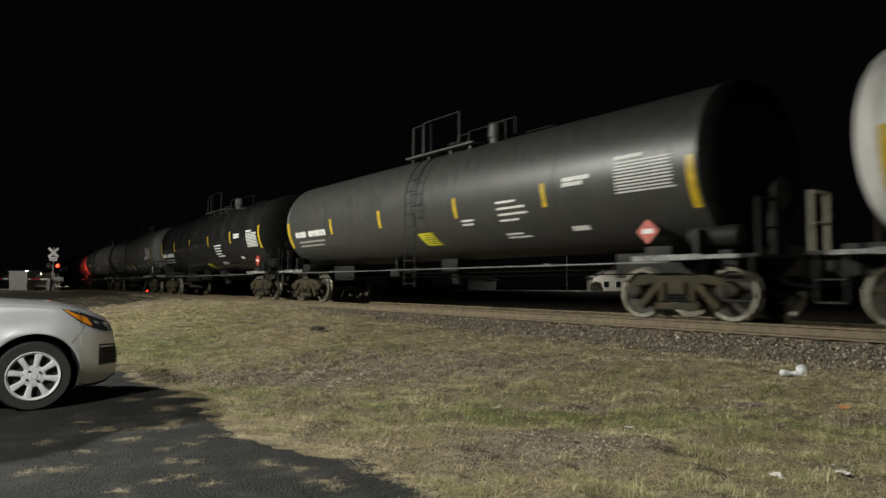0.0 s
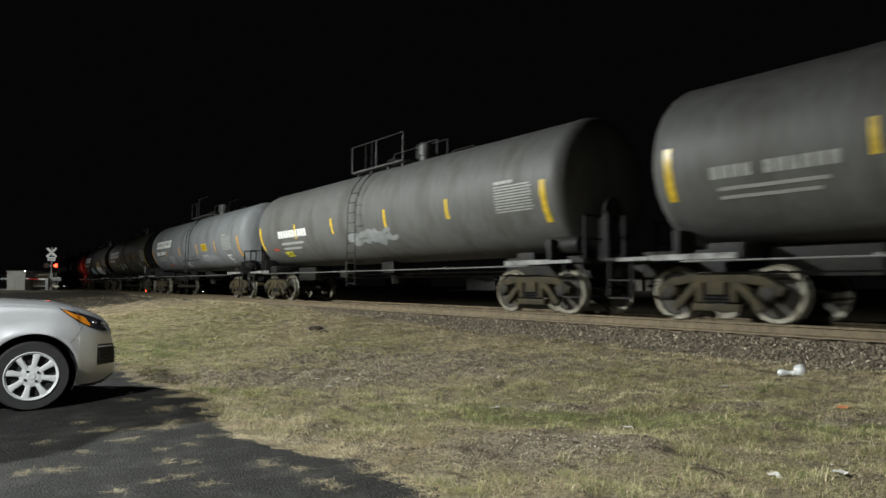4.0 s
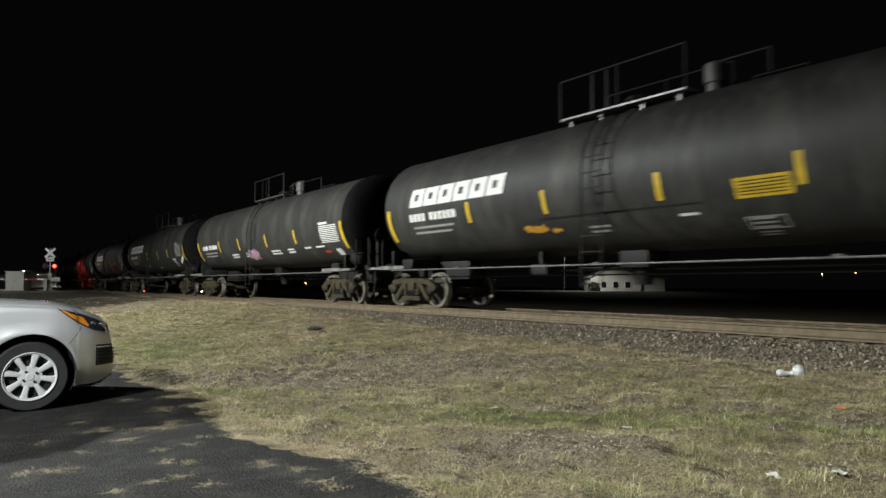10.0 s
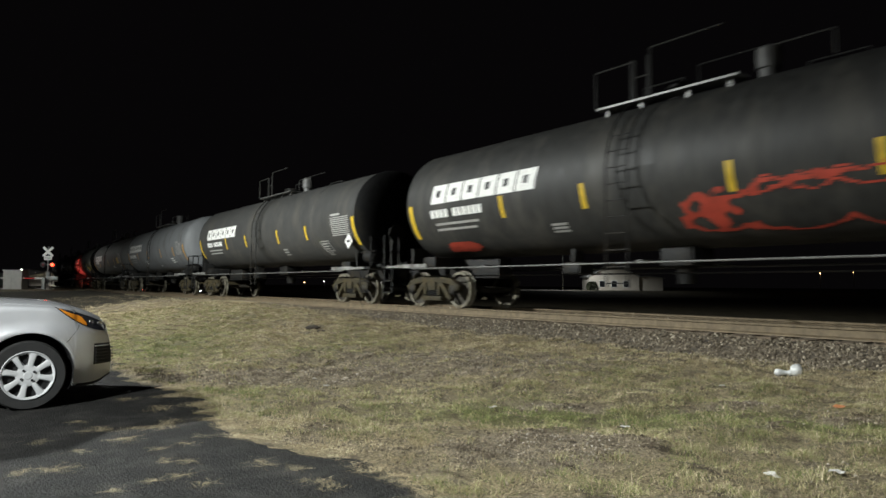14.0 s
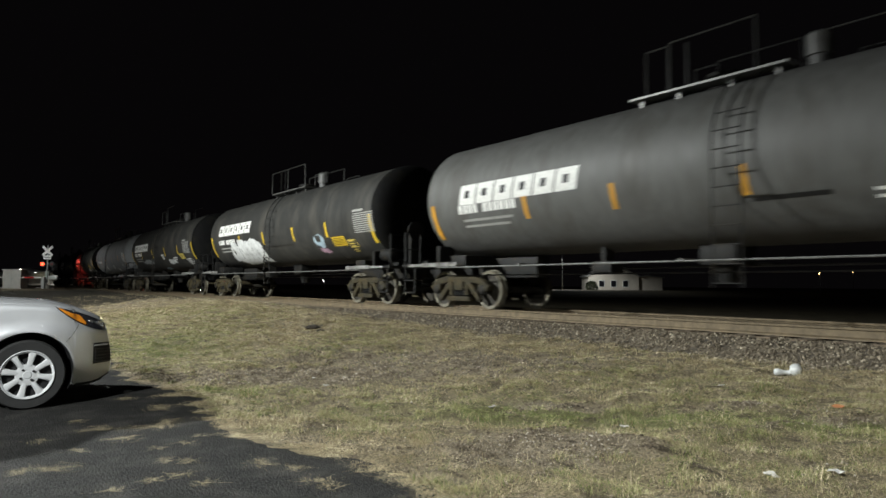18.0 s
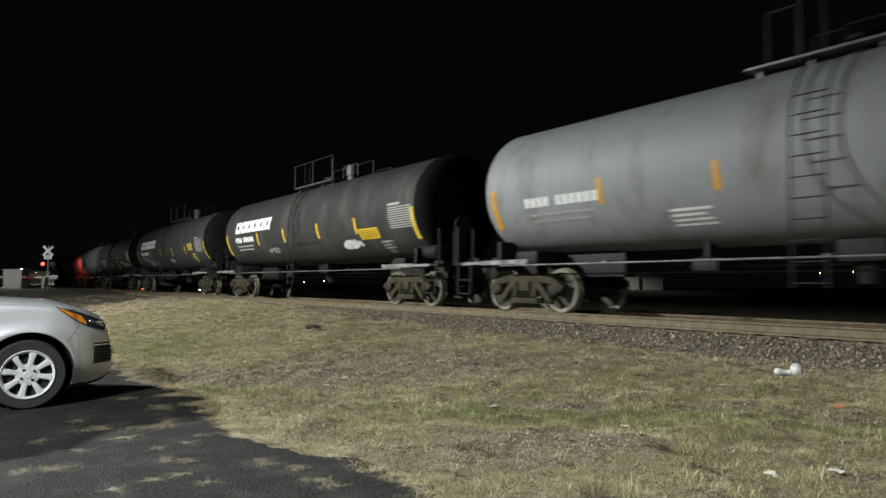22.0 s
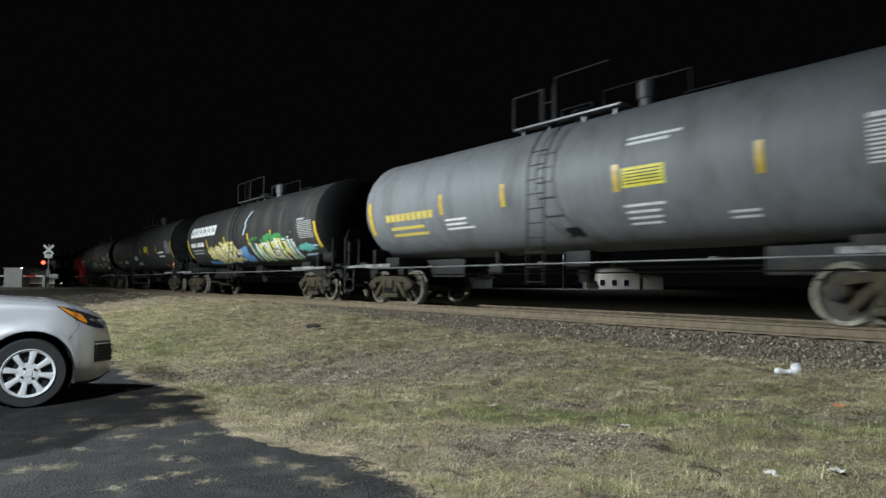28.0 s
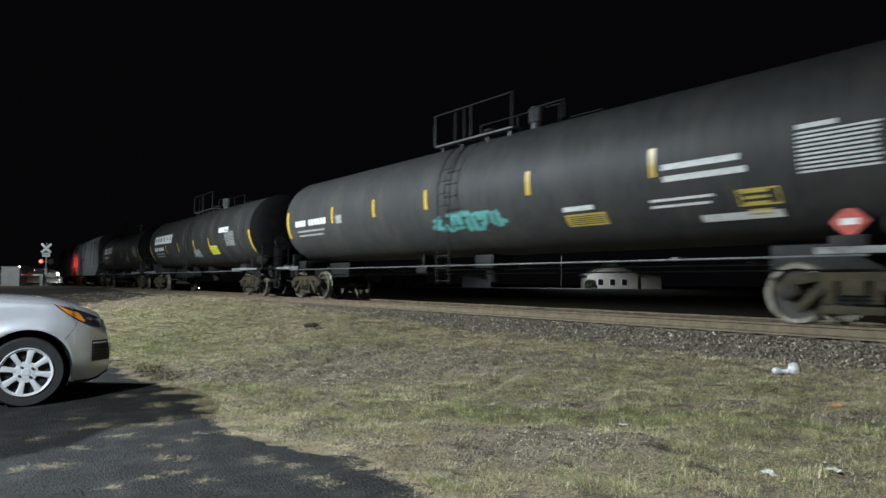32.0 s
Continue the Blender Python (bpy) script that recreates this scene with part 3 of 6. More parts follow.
def bottle(x, y, turn):
    th = tagged(empty("plastic_bottle", pose(*lawn(x, y, 0.055), 0, 0, turn)), "crushed clear white plastic bottle lying in grass", "bottle")
    bm = bmesh.new()
    lathe(bm, [(-0.14, 0.015), (-0.12, 0.038), (-0.09, 0.042), (-0.05, 0.03), (0.0, 0.022), (0.03, 0.035)], 16, "x", (0, 0, -0.01))
    part("neck", bm, M["plastic"], th, smooth=50)
    bm = bmesh.new()
    lathe(bm, [(0.03, 0.035), (0.05, 0.062), (0.09, 0.072), (0.13, 0.07), (0.15, 0.05), (0.16, 0.0)], 18, "x", (0, 0, 0.02))
    for v_ in bm.verts:
        v_.co += 0.012 * noise.noise_vector(v_.co * 18)
    part("body", bm, M["plastic"], th, smooth=50)


def scrap(x, y, size, turn, seed):
    rnd = random.Random(seed)
    vs, fs = [], []
    for i in range(5):
        for j in range(4):
            vs.append(((i / 4 - 0.5) * size * 2 + rnd.uniform(-0.1, 0.1) * size, (j / 3 - 0.5) * size + rnd.uniform(-0.1, 0.1) * size, rnd.uniform(0.0, 0.45) * size))
    for i in range(4):
        for j in range(3):
            p = i * 4 + j
            fs.append((p, p + 4, p + 5, p + 1))
    o = new("paper_scrap", raw("paper_scrap", vs, fs, M["paper"]))
    o.matrix_basis = pose(*lawn(x, y, 0.012), 0, 0, turn)
    md = o.modifiers.new("thick", "SOLIDIFY")
    md.thickness = 0.003
    tagged(o, "crumpled white paper scrap on the lawn", "litter")


bottle(-3.87, 7.92, 35)
scrap(-3.41, 4.36, 0.035, 30, 1)
scrap(-4.59, 4.00, 0.035, 80, 2)
scrap(-1.75, 4.13, 0.04, 10, 3)
scrap(-2.01, 3.92, 0.05, -30, 4)
scrap(-6.71, 3.43, 0.035, 50, 5)
scrap(-7.28, 3.56, 0.03, 10, 6)
scrap(-3.86, 6.52, 0.03, 70, 7)


def clod(x, y, r, seed):
    bm = bmesh.new()
    bmesh.ops.create_icosphere(bm, subdivisions=3, radius=r)
    for v_ in bm.verts:
        v_.co *= 1 + 0.35 * noise.noise(v_.co * (2.2 / r) + Vector((seed, 0, 0)))
        v_.co.z *= 0.4
    o = new("soil_clod", mesh_of("soil_clod", bm, M["clod"]))
    o.matrix_basis = pose(*lawn(x, y, 0.02))
    tagged(o, "dark lump of soil in the grass", "clod")


def twig(x, y, turn, ln, r):
    bm = bmesh.new()
    pts = [((k / 5 - 0.5) * ln, 0.06 * ln * math.sin(k * 1.9), 0.012 * math.sin(k * 2.3)) for k in range(6)]
    for k in range(5):
        rod(bm, pts[k], pts[k + 1], r * (1 - 0.12 * k), 6, r * (0.88 - 0.12 * k))
    rod(bm, pts[2], (pts[2][0] + 0.16 * ln, 0.13 * ln, 0.03), r * 0.55, 5, r * 0.3)
    o = new("twig", mesh_of("twig", bm, M["tie"], 40))
    o.matrix_basis = pose(*lawn(x, y, 0.035), 0, 0, turn)
    tagged(o, "thin dark fallen twig lying in grass", "twig")


def fallen_leaf(x, y, turn, size):
    vs = [(-1.0, 0, 0.05), (-0.5, -0.45, 0.12), (0.1, -0.55, 0.2), (0.7, -0.3, 0.16), (1.0, 0, 0.3), (0.7, 0.3, 0.2), (0.1, 0.55, 0.14), (-0.5, 0.45, 0.2), (0.0, 0.0, 0.0)]
    o = new("fallen_leaf", raw("fallen_leaf", [(a * size, b * size, c * size) for a, b, c in vs], [(i, (i + 1) % 8, 8) for i in range(8)], M["leaf_brown"]))
    o.matrix_basis = pose(*lawn(x, y, 0.03), 25, 0, turn)
    o.modifiers.new("thick", "SOLIDIFY").thickness = 0.002
    tagged(o, "curled orange-brown fallen leaf", "leaf")


M["leaf_brown"] = material("dry_brown_leaf", (0.3, 0.12, 0.045), 0.7, var=0.3, scale=30)
twig(-16.87, 4.59, 20, 0.9, 0.014)
twig(-15.82, 4.08, 35, 0.6, 0.012)
twig(-3.95, 6.3, 120, 0.3, 0.005)
fallen_leaf(-2.58, 6.16, 20, 0.05)
M["clod"] = material("dark_soil", (0.045, 0.036, 0.026), 0.95, var=0.4, scale=25, bump=0.8)
clod(-13.90, 6.73, 0.16, 1)
clod(-13.30, 6.64, 0.09, 2)

# ---- parked car ----
M["silver"] = material("silver_car_paint", (0.78, 0.79, 0.82), 0.5, 0.7, var=0.04, scale=3, coat=1.0)
M["rubber"] = material("tyre_rubber", (0.018, 0.018, 0.018), 0.85, var=0.3, scale=20)
M["alloy"] = material("silver_wheel_cover", (0.62, 0.63, 0.64), 0.35, 0.2, var=0.06, scale=6)
M["trim"] = material("black_plastic_trim", (0.015, 0.015, 0.016), 0.55, var=0.2, scale=12)
M["lens"] = material("dark_headlamp_lens", (0.03, 0.03, 0.035), 0.08, 0.0, var=0.1, coat=1.0, spec=0.8)
M["amber_lens"] = material("amber_lens", (0.75, 0.26, 0.02), 0.2, var=0.15, scale=12, coat=0.8)
M["chrome"] = material("dull_chrome", (0.5, 0.5, 0.5), 0.25, 0.9, var=0.1)
M["carglass"] = material("dark_car_glass", (0.01, 0.012, 0.013), 0.05, var=0.1, spec=0.8)


def car_side(x):
    """Outline at x (front axle at 0, +x forward): half width, lower edge and top of the bonnet or boot."""
    w = 0.86
    if x > 0.1:
        w -= 0.30 * ((x - 0.1) / 0.61) ** 2.4
    if x < -2.9:
        w -= 0.10 * ((-2.9 - x) / 0.6) ** 2
    low = 0.19
    for c in (0.0, -2.57):
        d = abs(x - c)
        if d < 0.36:
            low = max(low, 0.31 + math.sqrt(0.36 ** 2 - d * d))
    if x > 0.36:
        low = 0.17 + 0.07 * smooth(0.5, 0.71, x) ** 2
    top = 0.975
    if x > -0.75:
        top = 0.975 - 0.055 * (x + 0.75) / 0.85
    if x > 0.1:
        top = 0.92 - 0.155 * ((x - 0.1) / 0.53) ** 1.7
    if x > 0.63:
        top = 0.765 - 0.25 * ((x - 0.63) / 0.08) ** 1.6
    if x < -3.0:
        top = 1.02
    return w, low, top


def car_section(x):
    """Points (half width, height) of the skin at x, from the sill up to the middle of the bonnet."""
    w, low, top = car_side(x)
    waist = low + (top - low) * 0.78
    up = []
    for k in (0.0, 0.06, 0.2, 0.4, 0.6, 0.8, 0.92, 1.0):
        z = low + (waist - low) * k
        bulge = 0.022 * math.sin(math.pi * min(1, max(0, (z - 0.17) / 0.7))) + 0.016 * math.exp(-((z - 0.66) / 0.05) ** 2)
        tuck = 0.05 * (1 - smooth(0.17, 0.34, z))
        d = min(abs(x), abs(x + 2.57))
        lip = 0.016 * math.exp(-((math.hypot(d, z - 0.31) - 0.375) / 0.03) ** 2)
        up.append((w - 0.022 + bulge - tuck + lip, z))
    up += [(w - 0.03, waist + (top - waist) * 0.4), (w - 0.045, waist + (top - waist) * 0.66), (w - 0.062, waist + (top - waist) * 0.74), (w - 0.14, waist + (top - waist) * 0.9), (w * 0.5, top + 0.016), (0.0, top + 0.03)]
    return up


def skin(x, z):
    pts = car_section(x)
    for (y0, z0), (y1, z1) in zip(pts, pts[1:]):
        if z0 <= z <= z1:
            return y0 + (y1 - y0) * (z - z0) / max(1e-6, z1 - z0)
    return pts[0][0] if z < pts[0][1] else pts[-2][0]


def parked_car(m):
    th = tagged(empty("car", m), "silver compact car parked nose-in on tarmac", "car")
    xs = sorted({round(0.71 - 4.15 * i / 150, 4) for i in range(151)} | {0.36, -0.36, 0.355, -0.355, -2.21, -2.93, 0.7, 0.69, 0.665})
    bm = bmesh.new()
    rows = []
    for x in xs:
        up = car_section(x)
        rows.append([bm.verts.new((x, y, z)) for y, z in up] + [bm.verts.new((x, -y, z)) for y, z in reversed(up[:-1])])
    for a, b in zip(rows, rows[1:]):
        for i in range(len(a) - 1):
            bm.faces.new((a[i], b[i], b[i + 1], a[i + 1]))
    bm.faces.new(rows[-1])
    bm.faces.new(list(reversed(rows[0])))
    bmesh.ops.recalc_face_normals(bm, faces=bm.faces)
    part("body", bm, M["silver"], th, smooth=50)
    # cabin
    bm = bmesh.new()
    sec = [(-0.62, 0.74, 0.985), (-1.35, 0.62, 1.40), (-1.9, 0.6, 1.455), (-2.6, 0.6, 1.43), (-3.2, 0.64, 1.2), (-3.42, 0.68, 1.02)]
    ring = []
    for x, w, z in sec:
        ring.append([bm.verts.new(p) for p in ((x, -0.8, 0.93), (x, -w, z - 0.05), (x, -w * 0.8, z), (x, 0, z + 0.02), (x, w * 0.8, z), (x, w, z - 0.05), (x, 0.8, 0.93))])
    for a, b in zip(ring, ring[1:]):
        for i in range(6):
            bm.faces.new((a[i], b[i], b[i + 1], a[i + 1]))
    bmesh.ops.recalc_face_normals(bm, faces=bm.faces)
    part("roof", bm, M["silver"], th, smooth=30)
    for s in (-1, 1):
        bm = bmesh.new()
        q = [bm.verts.new((x, s * y, z)) for x, y, z in ((-0.85, 0.80, 0.965), (-1.38, 0.70, 1.30), (-2.55, 0.68, 1.34), (-3.05, 0.78, 0.985))]
        bm.faces.new(q)
        part("side_window", bm, M["carglass"], th)
    bm = bmesh.new()
    q = [bm.verts.new(p) for p in ((-0.60, -0.68, 1.01), (-0.60, 0.68, 1.01), (-1.30, 0.56, 1.395), (-1.30, -0.56, 1.395))]
    bm.faces.new(q)
    part("windscreen", bm, M["carglass"], th)
    bm = bmesh.new()
    box(bm, -0.53, 0, 1.015, 0.16, 1.3, 0.03, 0.01)
    for y0 in (-0.55, 0.1):
        rod(bm, (-0.5, y0, 1.035), (-0.62, y0 + 0.5, 1.075), 0.009, 6)
    part("wiper_cowl", bm, M["trim"], th)
    for s in (-1, 1):
        # lamp with its dark lens and amber corner, following the corner of the wing
        def under(x):
            return 0.655 + 0.235 * (1 - min(1.0, max(0.0, (x - 0.19) / 0.5))) ** 2

        def corner(x0, x1, low, high, lift, n=18, rows=7):
            vs, fs = [], []
            for i in range(n + 1):
                x = x0 + (x1 - x0) * i / n
                for j in range(rows + 1):
                    z = low(x) + (high(x) - low(x)) * j / rows
                    vs.append((x, s * (skin(x, z) + lift), z))
            for i in range(n):
                for j in range(rows):
                    p = i * (rows + 1) + j
                    q = p + rows + 1
                    fs.append((p, q, q + 1, p + 1) if s < 0 else (p, p + 1, q + 1, q))
            return vs, fs

        v_, f_ = corner(0.19, 0.70, under, lambda x: max(under(x) + 0.004, car_side(x)[2] - 0.03), 0.011)
        lens = part("headlamp", raw("headlamp", v_, f_, M["lens"], True), None, th, "dark glossy headlamp lens")
        v_, f_ = corner(0.225, 0.455, lambda x: under(x) + 0.012, lambda x: under(x) + 0.02 + 0.05 * min(1.0, max(0.0, (x - 0.225) / 0.16)) * min(1.0, max(0.0, (0.47 - x) / 0.06)), 0.017)
        part("turn_signal", raw("turn_signal", v_, f_, M["amber_lens"], True), None, lens, "amber turn signal lens")
        for x, z, r in ((0.5, 0.745, 0.022), (0.585, 0.725, 0.03)):
            bm = bmesh.new()
            lathe(bm, [(0.0, r), (0.004, r * 0.9), (-0.002, r * 0.55), (0.0, 0.0)], 16, "y")
            part("reflector", bm, M["chrome"], lens, "dull chrome lamp reflector", 40, pose(x, s * (skin(x, z) + 0.013), z, 0, 0, (0 if s > 0 else 180) - s * 28))
        v_, f_ = corner(0.53, 0.705, lambda x: 0.35, lambda x: 0.545 - 0.02 * (x - 0.53), 0.004)
        fog = part("fog_recess", raw("fog_recess", v_, f_, M["trim"], True), None, th, "black fog lamp recess")
        bm = bmesh.new()
        pipe(bm, [(x, s * (skin(x, 0.53) + 0.008), 0.522 - 0.02 * (x - 0.53)) for x in (0.54, 0.6, 0.66, 0.7)], 0.006, 6)
        part("fog_lip", bm, M["silver"], fog)
        for k in range(5):
            bm = bmesh.new()
            z = 0.372 + 0.03 * k
            pipe(bm, [(x, s * (skin(x, z) + 0.006), z) for x in (0.55, 0.6, 0.66, 0.7)] + [(0.725, s * (skin(0.7, z) - 0.03), z)], 0.007, 6)
            part("fog_slat", bm, M["trim"], fog)
        bm = bmesh.new()
        pipe(bm, [(x, s * (skin(x, z) + 0.001), z) for x, z in ((0.29, 0.575), (0.32, 0.61), (0.35, 0.65), (0.375, 0.69), (0.39, 0.725))], 0.0022, 6)
        part("panel_gap", bm, M["trim"], th)
        bm = bmesh.new()
        pipe(bm, [(x, s * (car_side(x)[0] - 0.10), car_section(x)[-3][1] - 0.012) for x in (-0.7, -0.5, -0.3, -0.1, 0.1, 0.18)], 0.003, 6)
        part("bonnet_gap", bm, M["trim"], th)
        bm = bmesh.new()
        pipe(bm, [(x, s * (skin(x, 0.2) - 0.012), car_side(x)[1] + 0.004) for x in (0.38, 0.45, 0.52, 0.6, 0.66, 0.7)], 0.014, 8)
        part("chin_lip", bm, M["trim"], th)
        for x in (0.0, -2.57):
            bm = bmesh.new()
            lathe(bm, [(-0.09, 0.2), (-0.095, 0.285), (-0.07, 0.3), (0.07, 0.3), (0.095, 0.285), (0.095, 0.205), (0.07, 0.2)], 40, "y")
            w = part("tyre", bm, M["rubber"], th, smooth=40, m=pose(x, s * 0.76, 0.3))
            bm = bmesh.new()
            o = s * 0.095
            lathe(bm, [(o - s * 0.09, 0.2), (o, 0.212), (o + s * 0.008, 0.206), (o - s * 0.012, 0.187)], 40, "y")
            part("wheel_rim", bm, M["alloy"], w, "silver wheel cover rim", 40)
            bm = bmesh.new()
            lathe(bm, [(o - s * 0.002, 0.0), (o - s * 0.002, 0.03), (o - s * 0.008, 0.036), (o - s * 0.006, 0.05), (o - s * 0.016, 0.094)], 32, "y")
            part("wheel_cap", bm, M["alloy"], w, "silver wheel cover centre", 40)
            bm = bmesh.new()
            rows_ = []
            for u, half, up in ((0.075, 0.02, -0.012), (0.12, 0.019, -0.006), (0.165, 0.023, -0.003), (0.196, 0.032, -0.006)):
                rows_.append([bm.verts.new((u, o + s * d, q * half)) for q, d in ((-1.25, up - 0.022), (-0.8, up), (0.0, up + 0.003), (0.8, up), (1.25, up - 0.022))])
            for p, q in zip(rows_, rows_[1:]):
                for i in range(4):
                    bm.faces.new((p[i], p[i + 1], q[i + 1], q[i]))
            bmesh.ops.recalc_face_normals(bm, faces=bm.faces)
            spoke = mesh_of("spoke", bm, M["alloy"], 40)
            for k in range(8):
                part("spoke", spoke, None, w, m=pose(0, 0, 0, 0, 45 * k + 12, 0))
            bm = bmesh.new()
            lathe(bm, [(o - s * 0.05, 0.0), (o - s * 0.05, 0.2)], 24, "y")
            for k in range(4):
                a = math.pi / 2 * k + 0.6
                lathe(bm, [(o + s * 0.002, 0.0), (o + s * 0.002, 0.010), (o - s * 0.01, 0.011)], 10, "y", (0.058 * math.cos(a), 0, 0.052 * math.sin(a)))
            part("hub", bm, M["trim"], w)
        for x in (0.0, -2.57):
            bm = bmesh.new()
            lathe(bm, [(s * 0.40, 0.0), (s * 0.40, 0.352), (s * 0.835, 0.352)], 40, "y", (x, 0, 0.31))
            bmesh.ops.delete(bm, geom=[f for f in bm.faces if f.calc_center_median().z < 0.16], context="FACES")
            part("wheel_arch", bm, M["trim"], th)
    bm = bmesh.new()
    box(bm, -1.25, 0, 0.22, 3.0, 1.4, 0.12, 0.03)
    part("underbody", bm, M["trim"], th)
    bm = bmesh.new()
    box(bm, 0.655, 0, 0.42, 0.10, 0.8, 0.2, 0.04)
    part("grille", bm, M["trim"], th)
    return th


parked_car(pose(-7.70, 0.62, -0.55, 0, 0, 90))

# ---- level crossing ----
M["galv"] = material("galvanised_steel", (0.42, 0.43, 0.42), 0.5, 0.4, var=0.15, scale=6)
M["boxgrey"] = material("pale_grey_cabinet", (0.42, 0.41, 0.38), 0.6, var=0.08, scale=3)
M["signwhite"] = material("weathered_white_board", (0.8, 0.8, 0.77), 0.5, var=0.08, scale=5)
M["lampback"] = material("black_lamp_board", (0.012, 0.012, 0.012), 0.6)
M["redglow"] = material("lit_red_lens", (1.0, 0.035, 0.012), 0.4, var=0.0, glow=8.0)
M["redoff"] = material("unlit_red_lens", (0.10, 0.008, 0.006), 0.3, var=0.1)
M["redband"] = material("red_band", (0.4, 0.02, 0.02), 0.5)
M["concrete"] = material("pale_concrete", (0.36, 0.34, 0.31), 0.9, var=0.2, scale=4, bump=0.3)
BLINK = []


def crossing_signal(x, y, z, turn):
    th = tagged(empty("crossing_signal", pose(x, y, z, 0, 0, turn)), "railway crossing signal with crossbuck and red lamps", "crossing signal")
    bm = bmesh.new()
    rod(bm, (0, 0, 0), (0, 0, 4.1), 0.065, 12)
    part("mast", bm, M["galv"], th, smooth=40)
    bm = bmesh.new()
    lathe(bm, [(0.0, 0.32), (0.35, 0.3), (0.4, 0.1)], 12, "z")
    part("base", bm, M["concrete"], th)
    for a in (-45, 45):
        bm = bmesh.new()
        box(bm, 0, 0, 0, 1.22, 0.02, 0.23, 0.004)
        part("crossbuck_board", bm, M["signwhite"], th, "white crossbuck board", m=pose(0, -0.08 - (0.012 if a > 0 else 0), 3.6, 0, a, 0))
    bm = bmesh.new()
    box(bm, 0, -0.08, 2.98, 0.7, 0.02, 0.38, 0.004)
    part("track_sign", bm, M["signwhite"], th, "small white board under the crossbuck")
    bm = bmesh.new()
    box(bm, 0, -0.1, 2.98, 0.5, 0.012, 0.05)
    part("sign_bar", bm, M["ink"], th)
    bm = bmesh.new()
    rod(bm, (-0.42, 0, 2.35), (0.42, 0, 2.35), 0.04, 8)
    part("cross_arm", bm, M["galv"], th)
    for s in (-1, 1):
        bm = bmesh.new()
        lathe(bm, [(-0.10, 0.27), (-0.08, 0.28), (-0.06, 0.27), (-0.06, 0.0)], 24, "y", (s * 0.42, 0, 2.35))
        lathe(bm, [(-0.06, 0.13), (0.10, 0.11), (0.10, 0.0)], 16, "y", (s * 0.42, 0, 2.35))
        part("lamp_head", bm, M["lampback"], th)
        bm = bmesh.new()
        lathe(bm, [(-0.105, 0.13), (-0.118, 0.09), (-0.122, 0.0)], 20, "y", (s * 0.42, 0, 2.35))
        part("red_lens", bm, M["redoff"], th)
    bm = bmesh.new()
    lathe(bm, [(-0.125, 0.15), (-0.14, 0.1), (-0.145, 0.0)], 20, "y")
    lit = part("lit_lamp", bm, M["redglow"], th, "glowing red lamp", m=pose(0.42, 0, 2.35))
    BLINK.append((lit, pose(0.42, 0, 2.35), pose(-0.42, 0, 2.35)))
    bm = bmesh.new()
    box(bm, 0.0, 0.18, 1.25, 0.32, 0.4, 0.85, 0.04)
    part("gate_motor", bm, M["galv"], th)
    return th


crossing_signal(-73.2, 7.9, -0.06, 62)


def gate(x, y, z, turn):
    th = tagged(empty("crossing_gate", pose(x, y, z, 0, 0, turn)), "lowered red and white barrier arm", "crossing gate")
    n = 10
    for i in range(n):
        bm = bmesh.new()
        box(bm, 0.45 + 0.9 * i, 0, 1.05, 0.9, 0.04, 0.14 - 0.006 * i, 0.006)
        part("arm_band", bm, M["redband" if i % 2 else "signwhite"], th)
    bm = bmesh.new()
    box(bm, -0.9, 0, 1.05, 0.9, 0.16, 0.4, 0.05)
    part("counterweight", bm, M["galv"], th)
    bm = bmesh.new()
    box(bm, 0, 0, 0.55, 0.3, 0.3, 1.1, 0.03)
    part("post", bm, M["galv"], th)
    for k in (3.2, 6.2):
        bm = bmesh.new()
        lathe(bm, [(-0.06, 0.0), (-0.06, 0.08), (0.06, 0.08), (0.06, 0.0)], 12, "y", (k, 0, 1.2))
        part("arm_lamp", bm, M["redoff"], th)
    bm = bmesh.new()
    lathe(bm, [(-0.07, 0.0), (-0.07, 0.1), (0.07, 0.1), (0.07, 0.0)], 12, "y")
    lit = part("lit_lamp", bm, M["redglow"], th, "glowing red lamp", m=pose(3.2, 0, 1.2))
    BLINK.append((lit, pose(3.2, 0, 1.2), pose(6.2, 0, 1.2)))


gate(-73.0, 7.6, -0.05, 233)


def cabinet(x, y, z, turn):
    th = tagged(empty("signal_cabinet", pose(x, y, z, 0, 0, turn)), "pale grey metal signal equipment cabinet", "cabinet")
    bm = bmesh.new()
    box(bm, 0, 0, 0.9, 1.7, 1.1, 1.7, 0.02)
    part("housing", bm, M["boxgrey"], th)
    bm = bmesh.new()
    box(bm, 0, 0, 1.78, 1.85, 1.25, 0.08, 0.02)
    part("lid", bm, M["boxgrey"], th)
    for s in (-1, 1):
        bm = bmesh.new()
        box(bm, s * 0.42, -0.565, 0.9, 0.78, 0.02, 1.5, 0.006)
        d = part("door", bm, M["boxgrey"], th)
        bm = bmesh.new()
        box(bm, s * 0.08, -0.59, 0.95, 0.04, 0.03, 0.2)
        part("handle", bm, M["galv"], d)
    bm = bmesh.new()
    box(bm, 0, 0, 0.03, 1.9, 1.3, 0.1)
    part("plinth", bm, M["concrete"], th)


